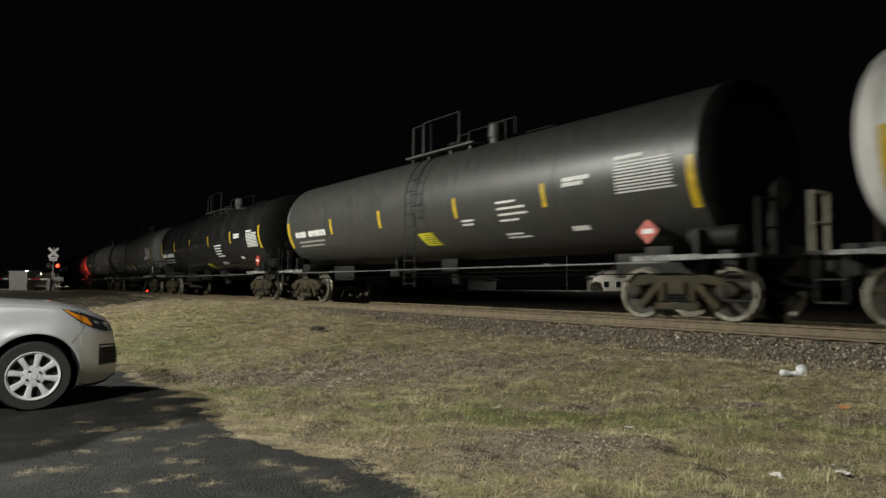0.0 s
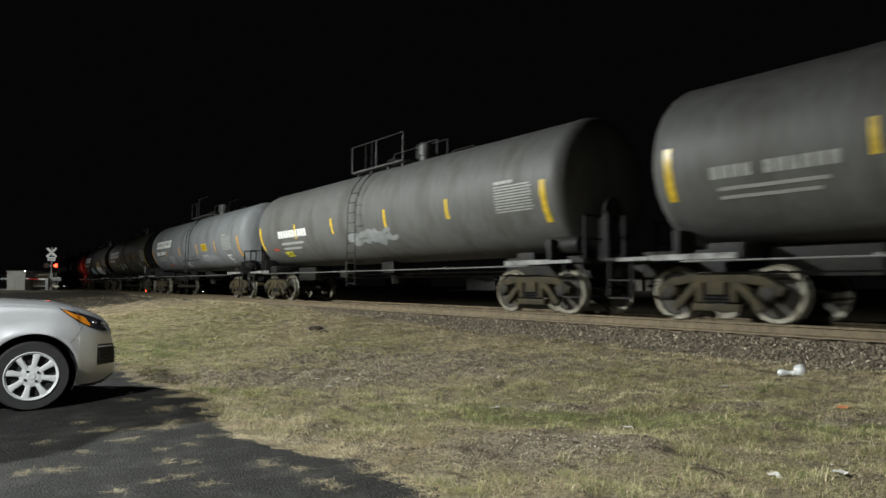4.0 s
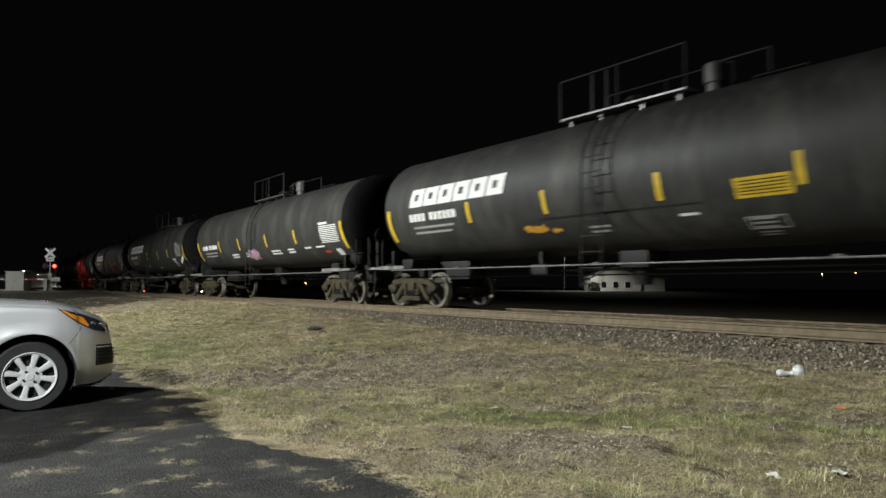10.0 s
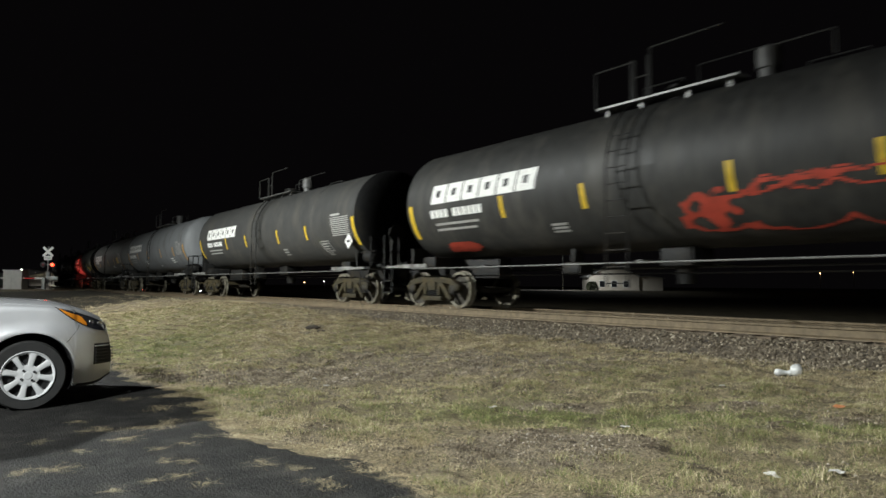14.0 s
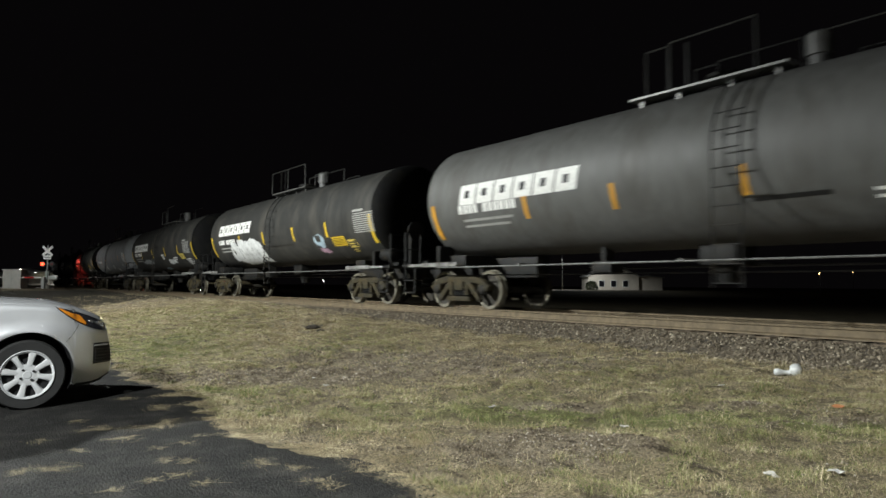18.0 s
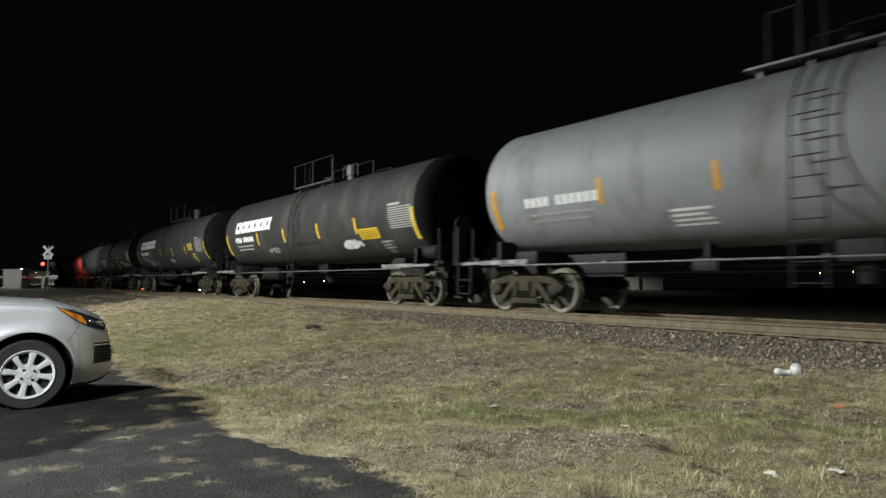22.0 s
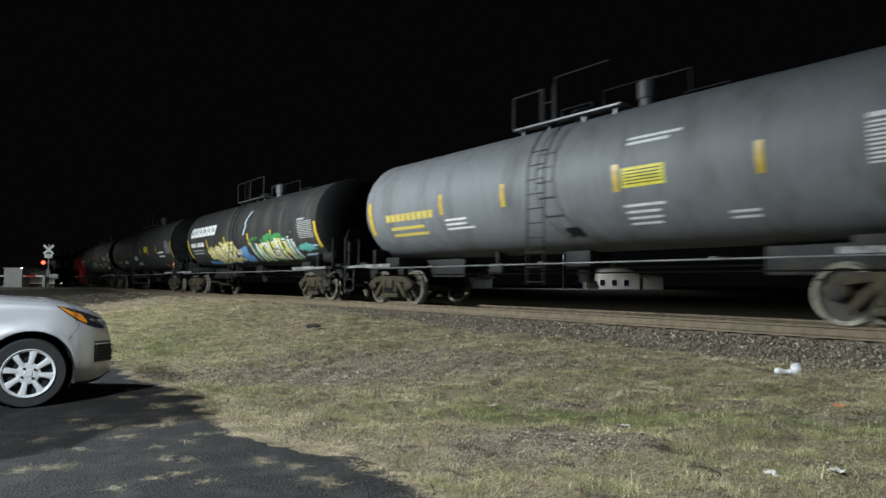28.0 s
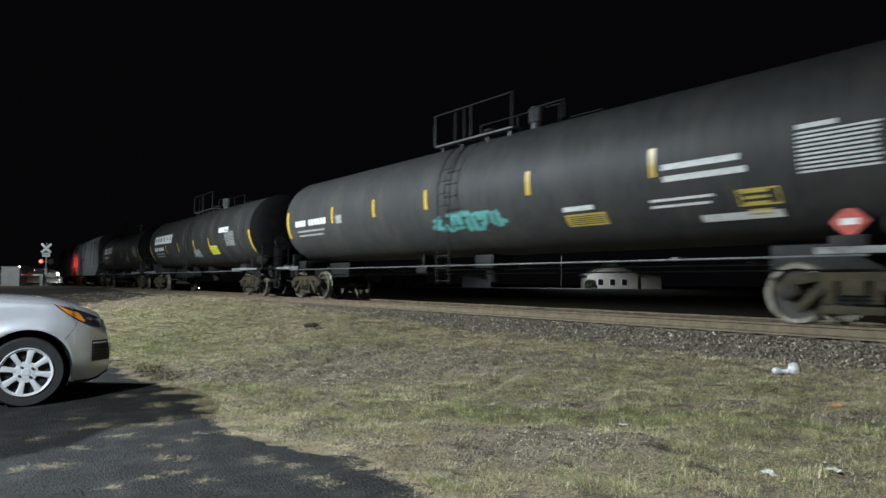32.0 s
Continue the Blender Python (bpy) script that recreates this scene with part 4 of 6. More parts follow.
cabinet(-75.0, 5.5, -0.06, 55)
M["road"] = material("crossing_road", (0.07, 0.068, 0.066), 0.85, var=0.25, scale=3, bump=0.4)
vs = [(-88, -60, -0.045), (-79, -60, -0.045), (-79, 9.6, -0.045), (-88, 9.6, -0.045), (-88, 9.6, -0.3), (-79, 9.6, -0.3)]
tagged(new("road", raw("road", vs, [(0, 1, 2, 3), (3, 2, 5, 4)], M["road"])), "grey tarmac road leading to the level crossing", "road", kind="structure")
vs = [(-90, 17.5, -0.05), (-80, 17.5, -0.05), (-80, 140, -0.05), (-90, 140, -0.05)]
tagged(new("road", raw("road", vs, [(0, 1, 2, 3)], M["road"])), "grey tarmac road beyond the level crossing", "road", kind="structure")
bm = bmesh.new()
box(bm, -77.9, -12, -0.02, 0.25, 42, 0.14, 0.02)
tagged(new("kerb", mesh_of("kerb", bm, M["concrete"])), "pale concrete kerb beside the road", "kerb", kind="structure")

# ---- houses and lights on the far side ----
M["siding"] = material("pale_house_siding", (0.62, 0.57, 0.5), 0.8, var=0.06, scale=2)
M["shingle"] = material("grey_roof_shingle", (0.3, 0.3, 0.29), 0.9, var=0.2, scale=3)
M["darkpane"] = material("dark_window_pane", (0.015, 0.016, 0.02), 0.1, var=0.1)
M["shedmetal"] = material("grey_metal_shed", (0.36, 0.36, 0.35), 0.6, var=0.12, scale=1.5)
M["whiteglow"] = material("lit_white_lamp", (1.0, 0.95, 0.85), 0.4, var=0.0, glow=14.0)
M["amberglow"] = material("lit_amber_lamp", (1.0, 0.55, 0.2), 0.4, var=0.0, glow=8.0)


def placed(px, z_depth):
    """A place seen in a given direction from the eye: tangent across the view and depth along it, for the middle of the clip."""
    a = radians(53.25)
    f_, r_ = Vector((-math.sin(a), math.cos(a), 0)), Vector((math.cos(a), math.sin(a), 0))
    p = f_ * z_depth + r_ * (px * z_depth)
    return p.x, p.y


def house(x, y, turn, w, d, wall_h, ridge, wall="siding", windows=3, label="pale gabled house seen beneath the train", lit=None):
    th = tagged(empty("house", pose(x, y, -0.6, 0, 0, turn)), label, "house")
    bm = bmesh.new()
    box(bm, 0, 0, wall_h / 2, w, d, wall_h)
    part("wall", bm, M[wall], th)
    bm = bmesh.new()
    vs_ = [bm.verts.new(p) for p in ((-w / 2, -d / 2, wall_h), (w / 2, -d / 2, wall_h), (0, -d / 2, ridge), (-w / 2, d / 2, wall_h), (w / 2, d / 2, wall_h), (0, d / 2, ridge))]
    for q in ((0, 1, 2), (5, 4, 3), (0, 3, 4, 1)):
        bm.faces.new([vs_[i] for i in q])
    bmesh.ops.recalc_face_normals(bm, faces=bm.faces)
    part("gable", bm, M[wall], th)
    for s in (-1, 1):
        bm = bmesh.new()
        ln = math.hypot(w / 2 + 0.4, (ridge - wall_h) * (w / 2 + 0.4) / (w / 2))
        m = Matrix.Translation((s * (w / 4 + 0.2), 0, (wall_h + ridge) / 2 - 0.05)) @ Matrix.Rotation(s * math.atan2(ridge - wall_h, w / 2), 4, "Y")
        box(bm, 0, 0, 0.1, ln, d + 0.6, 0.14, 0.0, m)
        part("roof", bm, M["shingle"], th)
    for i in range(windows):
        u = (i - (windows - 1) / 2) * w / (windows + 1.2)
        bm = bmesh.new()
        box(bm, u, -d / 2 - 0.02, wall_h * 0.56, 1.1, 0.08, 1.3)
        f_ = part("window", bm, M["signwhite"], th)
        bm = bmesh.new()
        box(bm, u, -d / 2 - 0.04, wall_h * 0.56, 0.9, 0.08, 1.1)
        part("pane", bm, M["darkpane"], f_)
    return th


def px(x):
    return (x - 784) / 1179.4


x, y = placed(px(1080), 125)
house(x, y, 50, 9.0, 8.0, 3.0, 5.1, windows=3)
x, y = placed(px(1139), 124)
house(x, y, 50, 5.6, 6.0, 2.8, 3.1, windows=0, label="low pale side wing of a gabled house")
M["leaf"] = islands("dark_bush_leaves", [(0.0, (0.01, 0.013, 0.006)), (1.0, (0.035, 0.04, 0.02)), (0.5, (0.02, 0.025, 0.011))], scale=4)


def bush(x, y, r, tall):
    th = tagged(empty("bush", pose(x, y, -0.6)), "dark rounded bush beside a pale house", "bush")
    rnd = np.random.default_rng(9)
    bm = bmesh.new()
    for a in range(5):
        rod(bm, (0, 0, 0), (0.5 * r * math.cos(a * 1.26), 0.5 * r * math.sin(a * 1.26), tall * 0.6), 0.04, 6, 0.015)
    part("stems", bm, M["tie"], th)
    q = rnd.normal(0, 1, (900, 3))
    q = q / np.linalg.norm(q, axis=1)[:, None] * (0.55 + 0.5 * rnd.random((900, 1)) ** 0.5)
    q = q * (1 + 0.2 * field(q[:, 0], q[:, 1] + q[:, 2], 1.7, 71))[:, None] * np.array([r, r, tall / 2]) + np.array([0, 0, tall * 0.52])
    d = rnd.normal(0, 0.12, (900, 3, 3))
    vs_ = (q[:, None] + d).reshape(-1, 3)
    vs_[:, 2] = np.maximum(vs_[:, 2], 0.02)
    tagged(part("crown", raw("crown", vs_.tolist(), [(3 * i, 3 * i + 1, 3 * i + 2) for i in range(900)], M["leaf"]), None, th), kind="stuff")


x, y = placed(px(1049), 118)
bush(x, y, 1.0, 2.1)
x, y = placed(px(846), 120)
house(x, y, 53, 5.0, 4.0, 2.4, 3.0, wall="shedmetal", windows=0, label="small grey metal shed")
x, y = placed(px(720), 150)
house(x, y, 53, 10.0, 6.0, 2.6, 3.4, wall="shedmetal", windows=3, label="long low grey building")
x, y = placed(px(96), 150)
house(x, y, 60, 7.0, 6.0, 2.8, 3.6, wall="siding", windows=1, label="small pale building beyond the crossing")
x, y = placed(px(62), 170)
house(x, y, 60, 14.0, 6.0, 3.2, 4.6, wall="shedmetal", windows=4, label="low grey building beyond the crossing")


def far_light(x_px, y_px, depth, r, mat, label):
    x, y = placed(px(x_px), depth)
    z = EYE.z + (507.0 - y_px) / 1179.4 * depth
    th = tagged(empty("yard_light", pose(x, y, 0)), label, "lamp")
    bm = bmesh.new()
    bmesh.ops.create_icosphere(bm, subdivisions=2, radius=r)
    part("bulb", bm, M[mat], th, m=pose(0, 0, z))
    bm = bmesh.new()
    rod(bm, (0, r + 0.06, -0.8), (0, r + 0.06, z + 0.1), 0.05, 8)
    part("post", bm, M["galv"], th)


far_light(108, 497, 140, 0.30, "whiteglow", "bright white lamp on a wall")
far_light(66, 491, 160, 0.22, "whiteglow", "white lamp by a low building")
far_light(40, 485, 110, 0.16, "whiteglow", "white lamp beyond the crossing")
far_light(1452, 481, 120, 0.10, "amberglow", "small amber lamp far off")
far_light(1511, 478, 130, 0.09, "amberglow", "small amber lamp far off")
far_light(540, 503, 120, 0.08, "amberglow", "small amber lamp far off")
far_light(575, 501, 120, 0.07, "whiteglow", "small white lamp far off")
far_light(255, 518, 62, 0.05, "redglow", "small red lamp low behind the track")
far_light(342, 521, 62, 0.10, "whiteglow", "small white lamp low behind the track")
far_light(357, 520, 62, 0.11, "whiteglow", "small white lamp low behind the track")


def street_lamp(x, y, z):
    th = tagged(empty("street_lamp", pose(x, y, -0.56)), "tall galvanised street lamp beside the car park", "street lamp")
    bm = bmesh.new()
    rod(bm, (0, -1.6, 0), (0, -1.6, z + 0.8), 0.09, 12, 0.06)
    part("pole", bm, M["galv"], th)
    bm = bmesh.new()
    rod(bm, (0, -1.6, z + 0.75), (0, 0.1, z + 0.78), 0.04, 10)
    part("arm", bm, M["galv"], th)
    bm = bmesh.new()
    box(bm, 0, 0.1, z + 0.76, 0.3, 0.6, 0.12, 0.03)
    part("head", bm, M["galv"], th)


for lx, ly, lz, lw in LAMPS:  # the lamps round the car park
    street_lamp(lx, ly, lz)
# lamps of the yards on the far side
x, y = placed(px(1008), 115)
lamp(x, y, 6.0, 2000.0)
street_lamp(x, y, 6.0)
x, y = placed(px(108), 139)
lamp(x, y, 2.6, 2500.0)
# flashing lamp heads that face the train across the road
d = bpy.data.lights.new("crossing_red_light", "SPOT")
d.energy, d.color, d.shadow_soft_size, d.spot_size, d.spot_blend = 3600.0, (1.0, 0.05, 0.03), 0.12, radians(26), 1.0
new("crossing_red_light", d).matrix_world = look((-74.2, 8.6, 2.35), (-79.6, 11.4, 2.1))

# ---- tank cars ----
R, ZC = 1.43, 2.70
M["reservoir"] = material("grey_air_tank", (0.14, 0.14, 0.135), 0.5, var=0.25, scale=6)
GAP = 2.34
SHARED = {}


def shared(key, make):
    if key not in SHARED:
        SHARED[key] = make()
    return SHARED[key]


def on_tank(u, h, lift=0.005):
    """A place on the near side of the shell: u along it, h the height along the curve from the shell's middle."""
    a = h / R
    return u, -(R + lift) * math.cos(a), ZC + (R + lift) * math.sin(a)


def decal(u0, u1, h0, h1, slant=0.0, nu=1, lift=0.005):
    """A thin plate bent round the shell."""
    vs, fs = [], []
    nh = max(2, int((h1 - h0) / 0.12) + 1)
    for i in range(nu + 1):
        for j in range(nh + 1):
            h = h0 + (h1 - h0) * j / nh
            u = u0 + (u1 - u0) * i / nu + slant * (h - h0)
            vs.append(on_tank(u, h, lift))
    for i in range(nu):
        for j in range(nh):
            p = i * (nh + 1) + j
            fs.append((p, p + nh + 1, p + nh + 2, p + 1))
    return vs, fs


def joined(pieces):
    vs, fs = [], []
    for v, f in pieces:
        o = len(vs)
        vs += v
        fs += [tuple(i + o for i in t) for t in f]
    return vs, fs


def sticker(name, pieces, mat, car, label=""):
    vs, fs = joined(pieces)
    ob = part(name, raw(name, vs, fs, mat, True), None, car, label)
    return tagged(ob, kind="stuff") if len(pieces) > 2 else ob


def spray(car, seed, u0, u1, h0, h1, mat, cell=0.035, freq=1.6, cut=0.0, lift=0.006, label="spray-painted patch", edge=1.0, band=9.0):
    """A sprayed patch with an uneven outline."""
    vs, fs = [], []
    nu, nh = int((u1 - u0) / cell), int((h1 - h0) / cell)
    ok = {}
    for i in range(nu):
        for j in range(nh):
            u, h = u0 + (i + 0.5) * cell, h0 + (j + 0.5) * cell
            a, b = (2 * (u - u0) / (u1 - u0) - 1), (2 * (h - h0) / (h1 - h0) - 1)
            d = 1 - abs(a) ** 2.6 - abs(b) ** 2.6
            nz = noise.noise((u * freq + seed * 7.3, h * freq * 1.6, seed * 3.1)) + 0.5 * noise.noise((u * freq * 2.7, h * freq * 3.1 + seed, 4.0))
            if cut < d * edge + nz < cut + band:
                ok[i, j] = len(vs)
                for x, y in ((0, 0), (1, 0), (1, 1), (0, 1)):
                    vs.append(on_tank(u0 + (i + x) * cell, h0 + (j + y) * cell, lift))
                p = ok[i, j]
                fs.append((p, p + 1, p + 2, p + 3))
    if fs:
        tagged(part("graffiti", raw("graffiti", vs, fs, mat, True), None, car, label), kind="stuff")


def strokes(car, seed, u0, u1, h0, h1, count, mat, width=0.1, lift=0.008, label="sprayed strokes"):
    """Broad slanted strokes side by side, like the limbs of sprayed letters that cannot be read."""
    rnd = random.Random(seed)
    ps = []
    for i in range(count):
        u = u0 + (u1 - u0) * (i + 0.5) / count + rnd.uniform(-0.05, 0.05)
        a, b = h0 + rnd.uniform(0, 0.18) * (h1 - h0), h1 - rnd.uniform(0, 0.18) * (h1 - h0)
        ps.append(decal(u, u + width * rnd.uniform(0.7, 1.4), a, b, rnd.uniform(-0.25, 0.3), lift=lift))
        if rnd.random() < 0.7:
            h = a + (b - a) * rnd.choice((0.05, 0.45, 0.85))
            ps.append(decal(u, u + (u1 - u0) / count * 0.8, h, h + width * 0.8, lift=lift + 0.001))
    sticker("graffiti", ps, mat, car, label)


def lines(u0, u1, h, count, pitch, thick, seed=0, ragged=0.25):
    rnd = random.Random(seed)
    out = []
    for i in range(count):
        w = (u1 - u0) * (1 - rnd.uniform(0, ragged))
        hh = h - i * pitch
        out.append(decal(u0, u0 + w, hh - thick / 2, hh + thick / 2))
    return out


def blocks(u0, u1, h, tall, count, seed=0, slant=0.2, fill=0.78):
    """A row of upright bars in place of letters or figures."""
    w = (u1 - u0) / count
    return [decal(u0 + i * w, u0 + (i + fill) * w, h - tall / 2, h + tall / 2, slant) for i in range(count)]


def emblem(car, u0, u1, h, tall):
    """The owner's mark: a row of six slanted white blocks, each with a dark slot."""
    w = (u1 - u0) / 6
    for i in range(6):
        a = u0 + i * w
        block = sticker("emblem_block", [decal(a, a + 0.92 * w, h - tall / 2, h + tall / 2, 0.22)], M["mark"], car, "slanted white block")
        slot = [decal(a + 0.36 * w, a + 0.62 * w, h - 0.17 * tall, h + 0.2 * tall, 0.22, lift=0.008)]
        sticker("slot", slot, M["ink"], block)


def diamond(car, u, h, half, mat, label):
    y, z = on_tank(u, h + half, 0.03)[1], on_tank(u, h, 0.0)[2]
    bm = bmesh.new()
    box(bm, 0, 0, 0, half * 1.42, 0.006, half * 1.42, 0.002, pose(u, y, z, 0, 45, 0))
    plate = part("hazard_placard", bm, mat, car, label)
    bm = bmesh.new()
    box(bm, u, y - 0.006, z, half * 0.9, 0.004, half * 0.36)
    part("placard_bar", bm, M["mark" if mat is M["red"] else "ink"], plate)


def make_wheel():
    bm = bmesh.new()
    for s in (-1, 1):
        # web, hub and rim of one wheel, turned about the axle
        lathe(bm, [(s * 0.845, 0.0), (s * 0.845, 0.10), (s * 0.82, 0.115), (s * 0.775, 0.15), (s * 0.76, 0.30), (s * 0.775, 0.375),
                   (s * 0.825, 0.385), (s * 0.83, 0.452)], 36, "y")
    rod(bm, (0, -0.84, 0), (0, 0.84, 0), 0.085, 16)
    old = set(bm.faces)
    for s in (-1, 1):
        lathe(bm, [(s * 0.829, 0.385), (s * 0.832, 0.45), (s * 0.825, 0.457), (s * 0.73, 0.459), (s * 0.715, 0.482), (s * 0.695, 0.48), (s * 0.695, 0.38)], 48, "y")
    for f in bm.faces:
        if f not in old:
            f.material_index = 1
    me = mesh_of("wheelset", bm, M["wheel"], 35)
    me.materials.append(M["tread"])
    return me


def make_sideframe():
    """Cast side frame of a freight truck: arched top chord, sloping limbs, spring window and two pedestals."""
    bm = bmesh.new()
    pts = [(-1.08, 0.50), (-0.80, 0.66), (-0.40, 0.72), (0.40, 0.72), (0.80, 0.66), (1.08, 0.50)]
    for (x0, z0), (x1, z1) in zip(pts, pts[1:]):
        ln = math.hypot(x1 - x0, z1 - z0)
        m = Matrix.Translation(((x0 + x1) / 2, 0, (z0 + z1) / 2)) @ Matrix.Rotation(-math.atan2(z1 - z0, x1 - x0), 4, "Y")
        box(bm, 0, 0, 0, ln + 0.05, 0.15, 0.15, 0.02, m)
    for q in (-1, 1):
        m = Matrix.Translation((q * 0.56, 0, 0.43)) @ Matrix.Rotation(q * radians(46), 4, "Y")
        box(bm, 0, 0, 0, 0.62, 0.13, 0.13, 0.02, m)
        box(bm, q * 0.30, 0, 0.50, 0.11, 0.15, 0.36, 0.02)
        box(bm, q * 0.89, 0, 0.50, 0.30, 0.18, 0.16, 0.03)
    box(bm, 0, 0, 0.235, 0.86, 0.17, 0.12, 0.02)
    return mesh_of("side_frame", bm, M["truck"], 40)


def make_bolster():
    bm = bmesh.new()
    box(bm, 0, 0, 0.56, 0.34, 2.16, 0.24, 0.03)
    return mesh_of("truck", bm, M["truck"], 40)


def make_spring():
    bm = bmesh.new()
    lathe(bm, [(0.30 + 0.03 * k, 0.072 if k % 2 else 0.052) for k in range(7)], 10, "z")
    return mesh_of("spring", bm, M["steel"], 40)


def make_cap():
    bm = bmesh.new()
    lathe(bm, [(0.0, 0.115), (-0.10, 0.115), (-0.12, 0.09), (-0.125, 0.05), (-0.125, 0.0)], 18, "y")
    return mesh_of("bearing_cap", bm, M["steel"], 40)


WHEELSETS = []


def truck(car, x):
    t = part("truck", shared("bolster", make_bolster), None, car, "dusty cast-steel two-axle truck", m=pose(x, 0, 0))
    for q in (-1, 1):
        w = part("wheelset", shared("wheel", make_wheel), None, t, "dusty steel wheels with bright rims", m=pose(q * 0.889, 0, 0.457))
        WHEELSETS.append((w, q))
    for s in (-1, 1):
        part("side_frame", shared("frame", make_sideframe), None, t, m=pose(0, s * 0.99, 0))
        if s < 0:
            for i in range(3):
                part("spring", shared("spring", make_spring), None, t, m=pose(-0.16 + 0.16 * i, s * 0.99, 0))
        for q in (-1, 1):
            part("bearing_cap", shared("cap", make_cap), None, t, m=pose(q * 0.889, s * 0.98, 0.457, 0, 0, 0 if s < 0 else 180))
    return t


def make_platform(kind):
    bm = bmesh.new()
    top = ZC + R
    box(bm, 0, -0.62, top - 0.02, 3.0, 0.36, 0.05, 0.008)
    box(bm, 0, 0.62, top - 0.02, 3.0, 0.36, 0.05, 0.008)
    for x in (-1.3, -0.5, 0.5, 1.3):
        box(bm, x, 0, top + 0.0, 0.07, 1.3, 0.06)
        for s in (-1, 1):
            box(bm, x, s * 0.66, top - 0.12, 0.06, 0.06, 0.18)
    return mesh_of("walkway", bm, M["rod"])


def make_rail(kind, s, which):
    bm = bmesh.new()
    top = ZC + R
    y = s * 0.8
    if which == 1:
        y *= 0.8
        pipe(bm, [(2.0, y, top - 0.05), (2.0, y, top + 0.34), (2.95, y, top + 0.34), (2.95, y, top - 0.05)], 0.015)
    elif kind == 0:
        pipe(bm, [(-1.5, y, top), (-1.5, y, top + 0.72), (-0.55, y, top + 0.72), (-0.55, y, top)], 0.018)
        pipe(bm, [(-0.55, y, top + 0.4), (-0.2, y, top + 0.4)], 0.014)
        pipe(bm, [(-0.2, y, top), (-0.2, y, top + 0.9), (1.25, y, top + 0.9)], 0.018)
    elif kind == 1:
        pipe(bm, [(-1.5, y, top), (-1.5, y, top + 0.8), (1.5, y, top + 0.8), (1.5, y, top)], 0.018)
        rod(bm, (0, y, top), (0, y, top + 0.8), 0.018)
    else:
        pipe(bm, [(-0.6, y, top), (-0.6, y, top + 0.85), (1.0, y, top + 0.85), (1.0, y, top)], 0.02)
        pipe(bm, [(-1.1, y, top), (-1.1, y, top + 0.8), (-0.6, y, top + 0.8)], 0.02)
    return mesh_of("handrail", bm, M["hand"], 40)


def make_post_bars():
    """Wide flat uprights of the guard at the ladder."""
    bm = bmesh.new()
    top = ZC + R
    for x in (-0.62, -0.25):
        box(bm, x, -0.8, top + 0.38, 0.05, 0.03, 0.76)
    return mesh_of("guard_post", bm, M["steel"])


def make_dome():
    bm = bmesh.new()
    top = ZC + R
    lathe(bm, [(top - 0.1, 0.30), (top + 0.18, 0.30), (top + 0.2, 0.34), (top + 0.26, 0.34), (top + 0.28, 0.30), (top + 0.31, 0.1), (top + 0.31, 0.0)], 24, "z", (0, 0, 0))
    return mesh_of("manway", bm, M["steel"], 40)


def make_valve():
    bm = bmesh.new()
    top = ZC + R
    lathe(bm, [(top - 0.1, 0.16), (top + 0.12, 0.16), (top + 0.13, 0.2), (top + 0.46, 0.2), (top + 0.5, 0.16), (top + 0.5, 0.0)], 20, "z", (1.7, -0.15, 0))
    return mesh_of("relief_valve", bm, M["reservoir"], 40)


def make_ladder():
    bm = bmesh.new()
    for x in (-0.24, 0.24):
        pts = [(x, -R - 0.16, 0.55), (x, -R - 0.16, ZC)]
        for k in range(1, 8):
            a = k * radians(9)
            pts.append((x, -(R + 0.16) * math.cos(a), ZC + (R + 0.12) * math.sin(a)))
        pipe(bm, pts, 0.016, 6)
    for i in range(10):
        z = 0.62 + 0.30 * i
        if z < ZC:
            y = -R - 0.16
        else:
            a = math.asin(min(1, (z - ZC) / (R + 0.12)))
            y = -(R + 0.16) * math.cos(a)
        rod(bm, (-0.24, y, z), (0.24, y, z), 0.011, 6)
    return mesh_of("ladder", bm, M["steel"], 40)


def make_strap():
    vs, fs = [], []
    n = 40
    for i in range(n + 1):
        a = math.pi * 2 * i / n
        for x in (-0.32, 0.32):
            vs.append((x, -(R + 0.008) * math.cos(a), ZC + (R + 0.008) * math.sin(a)))
    for i in range(n):
        fs.append((2 * i, 2 * i + 1, 2 * i + 3, 2 * i + 2))
    return raw("strap", vs, fs, M["dark"], True)


def make_coupler():
    bm = bmesh.new()
    box(bm, 0.28, 0, 0.86, 0.7, 0.24, 0.28, 0.03)
    box(bm, 0.72, 0.03, 0.86, 0.30, 0.30, 0.30, 0.06)
    pipe(bm, [(0.2, -0.32, 0.82), (0.5, -0.34, 0.62), (0.85, -0.3, 0.58)], 0.03, 8)
    return mesh_of("coupler", bm, M["steel"], 40)


def make_end(what, y=1):
    """One piece of the platform over the truck; x runs outward from the shell's end ring."""
    bm = bmesh.new()
    if what == "end_sill":
        box(bm, -0.8, 0, 1.0, 3.4, 0.42, 0.5, 0.02)
    elif what == "end_deck":
        box(bm, 0.42, 0, 1.06, 0.9, 2.9, 0.06, 0.01)
    elif what == "saddle":
        box(bm, -0.95, y * 0.72, 1.16, 0.5, 0.9, 0.26, 0.03)
    elif what == "brace":
        box(bm, -0.25, y * 0.95, 1.28, 0.10, 0.5, 0.52, 0.02)
    else:
        pipe(bm, [(0.75, y * 1.42, 1.04), (0.75, y * 1.44, 0.36), (0.35, y * 1.44, 0.36), (0.35, y * 1.42, 1.04)], 0.022, 6)
        rod(bm, (0.34, y * 1.44, 0.68), (0.76, y * 1.44, 0.68), 0.02, 6)
    return mesh_of(what, bm, M["steel"], 40)


